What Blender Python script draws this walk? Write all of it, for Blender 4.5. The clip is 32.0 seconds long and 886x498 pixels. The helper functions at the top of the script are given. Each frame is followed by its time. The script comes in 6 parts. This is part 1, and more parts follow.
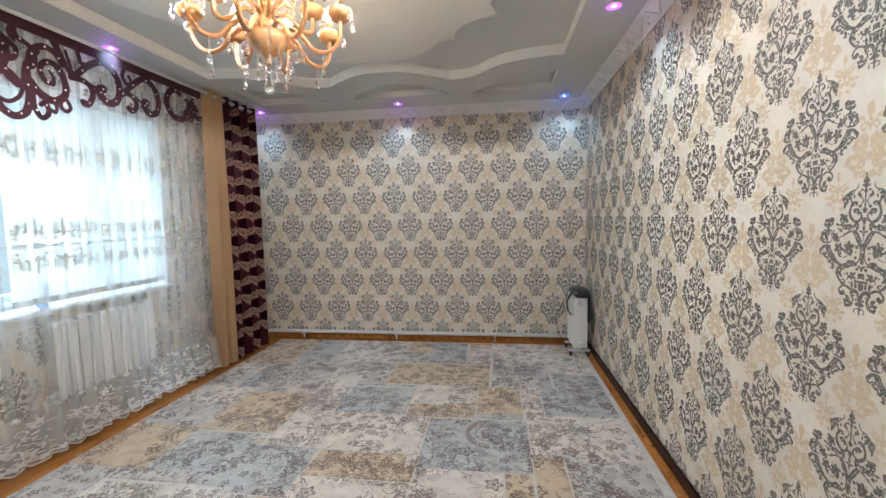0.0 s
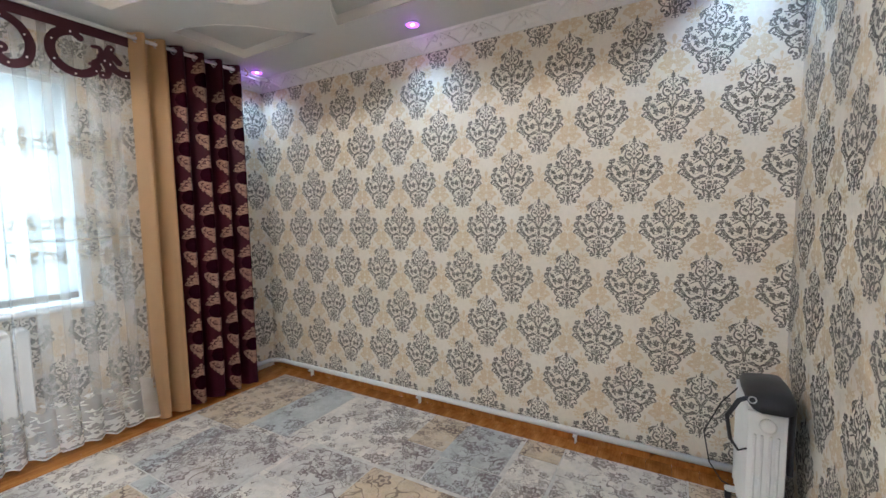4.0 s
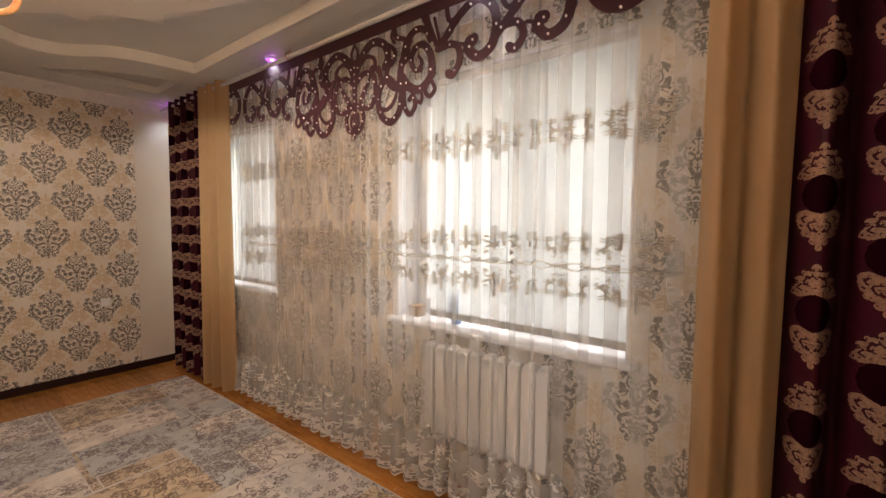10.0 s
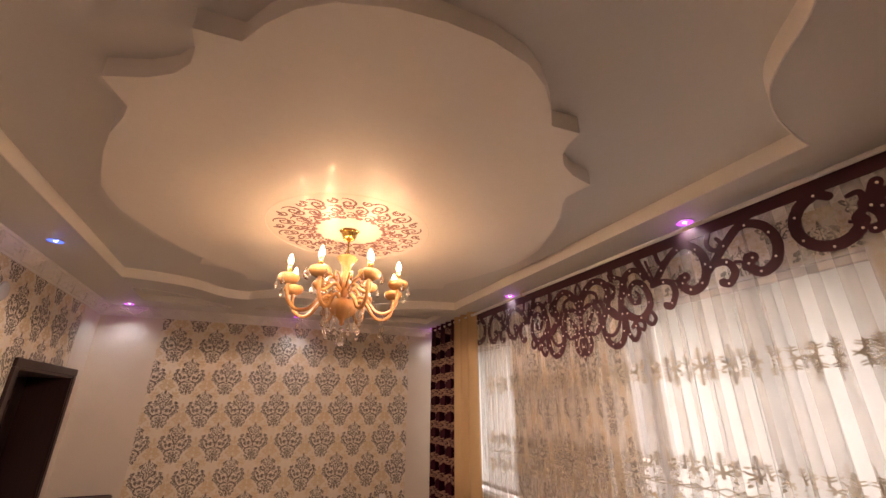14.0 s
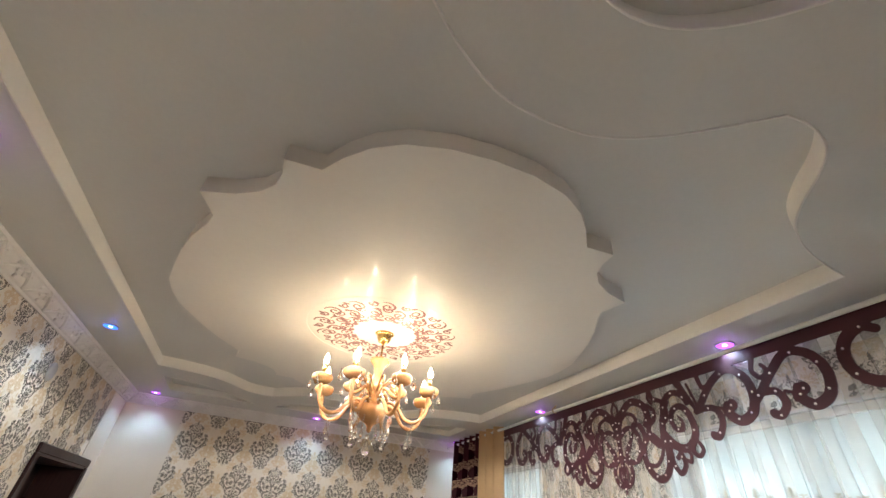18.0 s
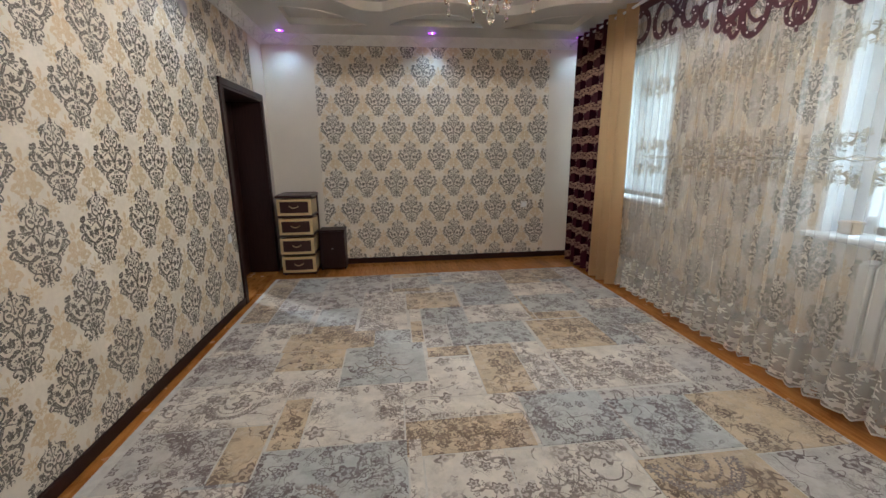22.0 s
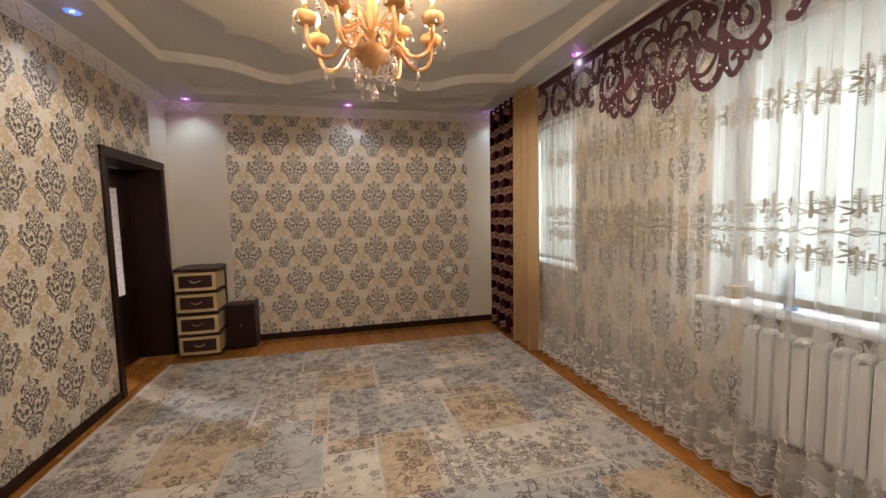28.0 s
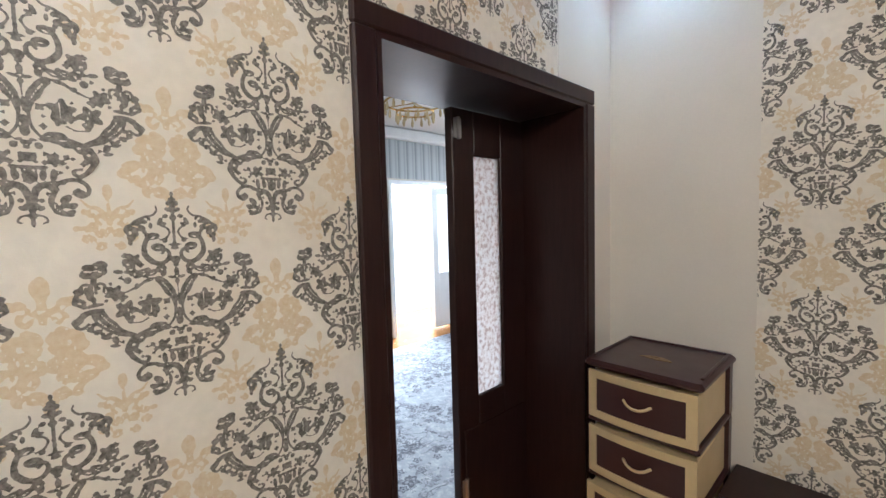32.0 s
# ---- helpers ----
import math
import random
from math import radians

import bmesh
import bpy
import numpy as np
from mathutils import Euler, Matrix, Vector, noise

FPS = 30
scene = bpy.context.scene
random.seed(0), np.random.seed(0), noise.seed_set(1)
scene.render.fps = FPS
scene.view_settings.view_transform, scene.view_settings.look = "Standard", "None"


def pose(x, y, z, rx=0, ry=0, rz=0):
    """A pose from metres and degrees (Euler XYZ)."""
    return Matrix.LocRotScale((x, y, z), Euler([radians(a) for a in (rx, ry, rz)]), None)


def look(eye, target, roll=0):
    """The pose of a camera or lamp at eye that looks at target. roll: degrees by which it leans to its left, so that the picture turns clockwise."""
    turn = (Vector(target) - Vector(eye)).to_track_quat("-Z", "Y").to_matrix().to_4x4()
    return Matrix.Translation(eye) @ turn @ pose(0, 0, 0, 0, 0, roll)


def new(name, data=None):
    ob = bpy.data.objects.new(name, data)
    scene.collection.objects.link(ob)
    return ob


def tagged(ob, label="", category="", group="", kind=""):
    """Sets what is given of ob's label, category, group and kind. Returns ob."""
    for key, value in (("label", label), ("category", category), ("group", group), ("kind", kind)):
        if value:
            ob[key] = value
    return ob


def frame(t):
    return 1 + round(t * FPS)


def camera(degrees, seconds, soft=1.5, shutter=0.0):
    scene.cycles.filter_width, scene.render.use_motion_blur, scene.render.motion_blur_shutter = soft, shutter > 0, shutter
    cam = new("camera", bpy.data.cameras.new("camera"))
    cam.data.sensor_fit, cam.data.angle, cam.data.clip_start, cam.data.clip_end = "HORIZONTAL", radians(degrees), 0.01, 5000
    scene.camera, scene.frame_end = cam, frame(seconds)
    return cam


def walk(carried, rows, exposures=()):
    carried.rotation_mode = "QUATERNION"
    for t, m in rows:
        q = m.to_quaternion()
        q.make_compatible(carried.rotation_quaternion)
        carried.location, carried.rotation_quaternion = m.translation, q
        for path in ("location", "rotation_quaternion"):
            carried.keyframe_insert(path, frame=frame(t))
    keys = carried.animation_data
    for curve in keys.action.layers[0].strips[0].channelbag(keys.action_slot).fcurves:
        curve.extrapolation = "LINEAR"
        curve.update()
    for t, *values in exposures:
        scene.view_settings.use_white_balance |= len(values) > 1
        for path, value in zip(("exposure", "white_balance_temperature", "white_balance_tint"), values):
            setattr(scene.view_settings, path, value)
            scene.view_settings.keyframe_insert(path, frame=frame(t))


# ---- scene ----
cam = camera(94.7, 32.0)
PATH = [
    (0, (2.943, 0.215, 1.492), (2.677, 2.191, 1.334), -1.1),
    (0.5, (3.094, 0.404, 1.49), (2.807, 2.376, 1.325), -1.5),
    (1, (3.165, 0.614, 1.487), (2.842, 2.58, 1.316), -1.8),
    (1.5, (3.161, 0.951, 1.503), (2.796, 2.909, 1.323), -1.5),
    (2, (3.199, 1.255, 1.512), (2.803, 3.206, 1.322), -1.7),
    (2.5, (3.27, 1.515, 1.514), (2.827, 3.458, 1.338), -1.2),
    (4.5, (3.438, 2.707, 1.476), (2.19, 4.263, 1.308), -0.7),
    (5, (3.332, 2.994, 1.494), (1.84, 4.315, 1.326), -0.2),
    (5.5, (3.251, 3.248, 1.472), (1.56, 4.306, 1.312), 0.6),
    (6, (3.159, 3.46, 1.472), (1.295, 4.165, 1.309), 1.2),
    (6.5, (2.918, 3.584, 1.483), (0.955, 3.912, 1.307), 2.4),
    (7, (2.724, 3.734, 1.496), (0.735, 3.824, 1.299), 1.6),
    (7.5, (2.56, 3.923, 1.489), (0.579, 3.728, 1.31), 0.2),
    (8, (2.403, 4.015, 1.482), (0.475, 3.5, 1.355), -0.1),
    (8.5, (2.199, 3.994, 1.504), (0.357, 3.229, 1.397), 0.2),
    (9, (2.091, 3.955, 1.517), (0.338, 3.001, 1.409), 0.4),
    (9.5, (1.98, 3.988, 1.547), (0.317, 2.883, 1.426), 0.4),
    (10, (1.885, 4.006, 1.543), (0.299, 2.794, 1.418), 0.5),
    (10.5, (1.923, 4.031, 1.534), (0.392, 2.751, 1.398), 0.5),
    (11, (2.05, 4.14, 1.529), (0.55, 2.825, 1.388), 0.5),
    (11.5, (2.097, 4.241, 1.545), (0.618, 2.901, 1.406), 0.6),
    (12, (2.024, 4.321, 1.55), (0.567, 2.957, 1.429), 0.5),
    (12.5, (1.999, 4.348, 1.541), (0.593, 2.928, 1.454), 0.2),
    (13, (2.132, 4.351, 1.597), (0.896, 2.782, 1.705), -0.8),
    (13.5, (2.242, 4.343, 1.698), (1.241, 2.66, 2.102), -1.2),
    (14, (2.345, 4.353, 1.751), (1.589, 2.647, 2.471), 0.1),
    (14.5, (2.463, 4.389, 1.718), (1.894, 2.724, 2.669), 1.3),
    (16.5, (2.482, 4.415, 1.748), (1.959, 2.896, 2.939), 7.0),
    (17, (2.455, 4.425, 1.746), (1.9, 2.926, 2.947), 8.0),
    (17.5, (2.436, 4.428, 1.736), (1.872, 2.92, 2.923), 7.4),
    (18, (2.44, 4.412, 1.735), (1.902, 2.869, 2.888), 5.4),
    (18.5, (2.453, 4.409, 1.736), (1.972, 2.815, 2.844), 2.5),
    (19, (2.469, 4.405, 1.738), (2.052, 2.75, 2.781), -0.3),
    (19.5, (2.476, 4.391, 1.732), (2.109, 2.662, 2.668), -2.0),
    (20, (2.474, 4.357, 1.711), (2.14, 2.532, 2.457), -2.6),
    (20.5, (2.467, 4.305, 1.662), (2.159, 2.385, 2.131), -2.5),
    (21, (2.449, 4.274, 1.584), (2.176, 2.297, 1.715), -1.8),
    (21.5, (2.444, 4.262, 1.495), (2.203, 2.287, 1.296), -1.1),
    (22, (2.46, 4.27, 1.404), (2.234, 2.335, 0.951), -0.6),
    (22.5, (2.459, 4.29, 1.366), (2.234, 2.4, 0.751), -0.3),
    (23, (2.437, 4.301, 1.366), (2.184, 2.432, 0.701), 0.1),
    (23.5, (2.426, 4.308, 1.385), (2.101, 2.438, 0.753), 0.0),
    (24, (2.398, 4.32, 1.414), (1.94, 2.448, 0.881), 0.1),
    (24.5, (2.344, 4.357, 1.46), (1.689, 2.514, 1.047), 0.2),
    (25, (2.285, 4.384, 1.477), (1.407, 2.611, 1.181), -0.1),
    (25.5, (2.216, 4.425, 1.523), (1.13, 2.758, 1.311), -0.3),
    (27.5, (2.138, 4.331, 1.427), (1.331, 2.505, 1.303), -1.3),
    (28, (2.143, 4.154, 1.47), (1.649, 2.223, 1.3), -1.3),
    (28.5, (2.231, 3.841, 1.493), (2.05, 1.858, 1.301), -1.6),
    (29, (2.205, 3.474, 1.479), (2.33, 1.487, 1.284), -2.4),
    (29.5, (2.259, 3.058, 1.483), (2.663, 1.107, 1.314), -2.2),
    (30, (2.351, 2.604, 1.493), (2.986, 0.712, 1.348), -1.8),
    (30.5, (2.431, 2.15, 1.506), (3.286, 0.347, 1.378), -1.7),
    (31, (2.63, 1.726, 1.531), (3.689, 0.034, 1.41), -1.4),
    (31.3, (2.756, 1.473, 1.551), (3.912, -0.152, 1.404), -1.5),
    (31.5, (2.795, 1.287, 1.537), (4.052, -0.263, 1.405), -1.3),
    (32, (3.024, 0.88, 1.519), (4.493, -0.471, 1.385), -1.6),
]
walk(cam, [(t, look(eye, target, roll)) for t, eye, target, roll in PATH], exposures=[(0, 0.52, 5350, 8), (3, 0.62, 5350, 8), (6, 0.95, 5450, 8), (7.3, 0.82, 5600, 9), (8.2, 0.53, 5700, 9), (9.1, 0.13, 6950, 20), (9.7, 0.0, 7600, 26), (12.3, -0.1, 8200, 35), (13, -0.08, 7800, 31), (14, -0.15, 8900, 42), (15.5, 0.1, 6600, 15), (17, 0.46, 5900, 10), (20, 0.05, 6200, 10), (21.5, -0.05, 5950, 10), (23, 0.42, 5550, 9), (24.3, 0.34, 5550, 9), (25.2, 0.27, 5850, 9), (27.5, -0.03, 7150, 19), (28.2, 0.0, 6950, 17), (29, 0.33, 5500, 11), (30, 0.6, 5500, 9), (31, 0.72, 5450, 8), (32, 0.6, 5700, 8)])

# ---- world and lights ----
WX, DX, BY, AY = -0.065, 3.94, -1.075, 5.047     # window wall, door wall, end walls
SOF, REC, MED = 2.762, 2.845, 2.765               # soffit, recessed ceiling, medallion underside
CX, CY = 1.935, 1.97                            # middle of the room
HX, HY = 1.931, 1.986                           # where the chandelier hangs

world = bpy.data.worlds.new("world")
scene.world = world
world.use_nodes = True
wn = world.node_tree.nodes
sky = wn.new("ShaderNodeTexSky")
sky.sky_type, sky.sun_disc = "NISHITA", False
sky.sun_elevation, sky.sun_rotation = radians(48), radians(200)
wn["Background"].inputs["Strength"].default_value = 0.12
world.node_tree.links.new(sky.outputs[0], wn["Background"].inputs["Color"])


def lamp(name, kind, at, energy, colour, **more):
    data = bpy.data.lights.new(name, kind)
    data.energy, data.color = energy, colour
    for key, value in more.items():
        if key == "size":
            data.size = value
        elif key == "size_y":
            data.shape, data.size_y = "RECTANGLE", value
        elif key == "radius":
            data.shadow_soft_size = value
        elif key == "cone":
            data.spot_size, data.spot_blend = radians(value), 0.7 if value < 150 else 0.1
    ob = new(name, data)
    ob.matrix_world = at
    return ob


SKY_LIGHT, YARD_LIGHT, ROOM_LIGHT, ROOM_FILL, SPOT = 205.0, 44.0, 420.0, 17.0, 11.0
for y in (2.84, -0.06):
    lamp("window_sky", "AREA", look((-1.15, y, 3.6), (1.2, y, 0.7)), SKY_LIGHT, (0.79, 0.93, 1.0), size=2.6, size_y=1.1)
    lamp("window_yard", "AREA", look((-1.45, y, 1.95), (1.0, y, 1.35)), YARD_LIGHT, (0.80, 0.97, 0.95), size=2.7, size_y=2.2)
lamp("next_room_daylight", "AREA", look((8.4, -3.7, 2.1), (3.4, 0.7, 0.0)), ROOM_LIGHT, (0.88, 0.94, 1.0), size=0.5, size_y=0.5)
# unseen fill lamp before the blind side wall, added to brighten the next room
lamp("next_room_window", "AREA", look((5.9, -4.0, 2.0), (5.6, -1.0, 0.6)), 26.0, (0.88, 0.94, 1.0), size=1.6, size_y=1.2)

# ---- mesh helpers ----


class Shape:
    """A list of points and faces that grows by simple solids."""

    def __init__(self):
        self.v, self.f = [], []

    def add(self, v, f):
        n = len(self.v)
        self.v.extend(tuple(p) for p in v)
        self.f.extend(tuple(i + n for i in q) for q in f)
        return self

    def box(self, x0, x1, y0, y1, z0, z1, b=0.0):
        """A box with chamfered edges."""
        b = min(b, (x1 - x0) * 0.45, (y1 - y0) * 0.45, (z1 - z0) * 0.45)
        if b <= 0:
            v = [(x, y, z) for z in (z0, z1) for y in (y0, y1) for x in (x0, x1)]
            return self.add(v, [(0, 2, 3, 1), (4, 5, 7, 6), (0, 1, 5, 4), (2, 6, 7, 3), (0, 4, 6, 2), (1, 3, 7, 5)])
        loops = []
        for z, i in ((z0, b), (z0 + b, 0), (z1 - b, 0), (z1, b)):
            X0, X1, Y0, Y1 = x0 + i, x1 - i, y0 + i, y1 - i
            c = b if i == 0 else b * 0.6
            loops.append([(X0 + c, Y0, z), (X1 - c, Y0, z), (X1, Y0 + c, z), (X1, Y1 - c, z), (X1 - c, Y1, z), (X0 + c, Y1, z), (X0, Y1 - c, z), (X0, Y0 + c, z)])
        return self.skin(loops, True, True)

    def skin(self, loops, caps=False, closed=True):
        """Skins rings of equal length; with caps the first and last are filled."""
        m = len(loops[0])
        v = [p for ring in loops for p in ring]
        f = []
        for k in range(len(loops) - 1):
            for i in range(m if closed else m - 1):
                j = (i + 1) % m
                f.append((k * m + i, k * m + j, (k + 1) * m + j, (k + 1) * m + i))
        if caps:
            f.append(tuple(reversed(range(m))))
            f.append(tuple(range((len(loops) - 1) * m, len(loops) * m)))
        return self.add(v, f)

    def lathe(self, profile, at=(0, 0, 0), n=24, wave=0.0, lobes=0):
        """Turns (radius, height) pairs about the upright axis."""
        loops = []
        for r, z in profile:
            ring = []
            for i in range(n):
                a = 2 * math.pi * i / n
                rr = r * (1 + wave * math.cos(lobes * a)) if lobes else r
                ring.append((at[0] + rr * math.cos(a), at[1] + rr * math.sin(a), at[2] + z))
            loops.append(ring)
        return self.skin(loops, True)

    def tube(self, points, radius, n=8, flat=1.0):
        """A round bar along points; radius is one number or one for each point."""
        pts = [Vector(p) for p in points]
        loops, side = [], None
        for k, p in enumerate(pts):
            d = (pts[min(k + 1, len(pts) - 1)] - pts[max(k - 1, 0)]).normalized()
            if side is None:
                side = d.orthogonal().normalized()
            side = (side - d * side.dot(d)).normalized()
            up = d.cross(side)
            r = radius[k] if isinstance(radius, (list, tuple)) else radius
            loops.append([p + (side * math.cos(2 * math.pi * i / n) + up * math.sin(2 * math.pi * i / n) * flat) * r for i in range(n)])
        return self.skin(loops, True)

    def ball(self, at, r, n=10, squash=1.0):
        prof = [(max(1e-4, r * math.sin(math.pi * k / (n // 2 + 1))), -r * squash * math.cos(math.pi * k / (n // 2 + 1))) for k in range(n // 2 + 2)]
        return self.lathe(prof, at, n)

    def moved(self, m):
        self.v = [tuple(m @ Vector(p)) for p in self.v]
        return self

    def mesh(self, name, smooth=False):
        me = bpy.data.meshes.new(name)
        me.from_pydata(self.v, [], self.f)
        me.update()
        bm = bmesh.new()
        bm.from_mesh(me)
        bmesh.ops.recalc_face_normals(bm, faces=bm.faces)
        bm.to_mesh(me)
        bm.free()
        if smooth:
            me.shade_smooth()
        return me


def put(name, shape, material, parent=None, label="", smooth=False, **tags):
    """One mesh object from a shape; a part when it has a parent."""
    me = shape.mesh(name, smooth) if isinstance(shape, Shape) else shape
    if material is not None and not me.materials:
        me.materials.append(material)
    ob = new(name, me)
    if parent is not None:
        ob.parent = parent
        ob.matrix_parent_inverse = parent.matrix_world.inverted()
    tagged(ob, label, **tags)
    return ob


def thing(name, at, label, category, group="", kind=""):
    ob = new(name)
    ob.empty_display_size = 0.1
    ob.location = at
    bpy.context.view_layer.update()
    return tagged(ob, label, category, group, kind)


def outline(name, loops, z0, z1):
    """A flat sheet from z0 to z1 bounded by loops of (x, y); inner loops are holes."""
    cu = bpy.data.curves.new(name, "CURVE")
    cu.dimensions, cu.fill_mode, cu.extrude = "2D", "BOTH", (z1 - z0) / 2
    for loop in loops:
        sp = cu.splines.new("POLY")
        sp.points.add(len(loop) - 1)
        for p, (x, y) in zip(sp.points, loop):
            p.co = (x, y, 0, 1)
        sp.use_cyclic_u = True
    ob = new(name, cu)
    bpy.context.view_layer.update()
    me = bpy.data.meshes.new_from_object(ob.evaluated_get(bpy.context.evaluated_depsgraph_get()))
    bpy.data.objects.remove(ob)
    bpy.data.curves.remove(cu)
    me.transform(Matrix.Translation((0, 0, (z0 + z1) / 2)))
    return me


def arc(a, b, n):
    return [a + (b - a) * i / n for i in range(n + 1)]


def field(values, x0, y0, step, rim=False, runs=True):
    """The region where a grid of values is above 0, as points and faces, by marching squares; with rim also its boundary segments; with runs whole cells in a row are joined."""
    ny = values.shape[0]
    v, f, seg = [], [], []
    inside = values > 0
    count = inside[:-1, :-1].astype(int) + inside[1:, :-1] + inside[:-1, 1:] + inside[1:, 1:]
    for j in range(ny - 1):
        row, i = count[j], 0
        live = np.nonzero(row)[0]
        k = 0
        while k < len(live):
            i = live[k]
            if row[i] == 4:
                e = k
                while runs and e + 1 < len(live) and live[e + 1] == live[e] + 1 and row[live[e + 1]] == 4:
                    e += 1
                n = len(v)
                xa, xb = x0 + i * step, x0 + (live[e] + 1) * step
                v += [(xa, y0 + j * step), (xb, y0 + j * step), (xb, y0 + (j + 1) * step), (xa, y0 + (j + 1) * step)]
                f.append((n, n + 1, n + 2, n + 3))
                k = e + 1
                continue
            corner = ((i, j), (i + 1, j), (i + 1, j + 1), (i, j + 1))
            poly, cross = [], []
            for c in range(4):
                (ia, ja), (ib, jb) = corner[c], corner[(c + 1) % 4]
                a, b = values[ja, ia], values[jb, ib]
                if a > 0:
                    poly.append((x0 + ia * step, y0 + ja * step))
                if (a > 0) != (b > 0):
                    t = a / (a - b)
                    q = (x0 + (ia + (ib - ia) * t) * step, y0 + (ja + (jb - ja) * t) * step)
                    poly.append(q)
                    cross.append(q)
            if len(poly) > 2:
                n = len(v)
                v += poly
                f.append(tuple(range(n, n + len(poly))))
                if rim and len(cross) == 2:
                    seg.append(cross)
            k += 1
    return (v, f, seg) if rim else (v, f)


class Drawing:
    """A figure in the plane: the union of blobs and strokes, read on a grid."""

    def __init__(self, x0, x1, y0, y1, step, mirror=False):
        self.x0, self.y0, self.step, self.mirror = x0, y0, step, mirror
        xs = np.arange(x0, x1 + step, step)
        ys = np.arange(y0, y1 + step, step)
        self.X, self.Y = np.meshgrid(xs, ys)
        if mirror:
            self.X = np.abs(self.X)
        self.F = np.full(self.X.shape, -1.0)

    def blob(self, x, y, rx, ry, turn=0.0, cut=False):
        c, s = math.cos(radians(turn)), math.sin(radians(turn))
        u, w = (self.X - x) * c + (self.Y - y) * s, -(self.X - x) * s + (self.Y - y) * c
        g = (1 - np.sqrt((u / rx) ** 2 + (w / ry) ** 2)) * min(rx, ry)
        self.F = np.minimum(self.F, -g) if cut else np.maximum(self.F, g)
        return self

    def leaf(self, x, y, r, lobes=5, depth=0.3, turn=0.0):
        u, w = self.X - x, self.Y - y
        a = np.arctan2(w, u) + radians(turn)
        self.F = np.maximum(self.F, r * (1 - depth + depth * np.cos(lobes * a)) - np.sqrt(u * u + w * w))
        return self

    def stroke(self, pts, w0, w1=None, cut=False):
        """A smooth stroke through pts, tapering from half-width w0 to w1."""
        w1 = w0 if w1 is None else w1
        p = [Vector(q) for q in pts]
        line = []
        for k in range(len(p) - 1):
            a, b, c, d = p[max(k - 1, 0)], p[k], p[k + 1], p[min(k + 2, len(p) - 1)]
            for i in range(7):
                t = i / 7
                line.append(0.5 * (2 * b + (c - a) * t + (2 * a - 5 * b + 4 * c - d) * t * t + (3 * b - a - 3 * c + d) * t ** 3))
        line.append(p[-1])
        return self.path(line, w0, w1, cut)

    def path(self, line, w0, w1, cut=False):
        n = len(line)
        for k in range(n - 1):
            (ax, ay), (bx, by) = line[k], line[k + 1]
            w = w0 + (w1 - w0) * k / max(1, n - 2)
            dx, dy = bx - ax, by - ay
            t = np.clip(((self.X - ax) * dx + (self.Y - ay) * dy) / (dx * dx + dy * dy + 1e-12), 0, 1)
            g = w - np.hypot(self.X - ax - t * dx, self.Y - ay - t * dy)
            self.F = np.minimum(self.F, -g) if cut else np.maximum(self.F, g)
        return self

    def scroll(self, x, y, r0, r1, a0, sweep, w0, w1, end=0.0):
        """A spiral about (x, y), from radius r0 at angle a0, closing to r1, with a ball at its end."""
        n = max(8, int(abs(sweep) / 18))
        line = []
        for i in range(n + 1):
            t = i / n
            r, a = r0 + (r1 - r0) * t, radians(a0 + sweep * t)
            line.append((x + r * math.cos(a), y + r * math.sin(a)))
        self.path(line, w0, w1)
        if end:
            self.blob(*line[-1], end, end)
        return self

    def faces(self):
        return field(self.F, self.x0, self.y0, self.step)

    def solid(self, place, t0, t1):
        """A cut-out plate; place(u, v, t) gives the point at thickness t."""
        v, f, seg = field(self.F, self.x0, self.y0, self.step, True)
        s = Shape()
        s.add([place(a, b, t1) for a, b in v], f)
        s.add([place(a, b, t0) for a, b in v], [tuple(reversed(q)) for q in f])
        for (a, b), (c, d) in seg:
            s.add([place(a, b, t0), place(c, d, t0), place(c, d, t1), place(a, b, t1)], [(0, 1, 2, 3)])
        return s


# ---- materials ----


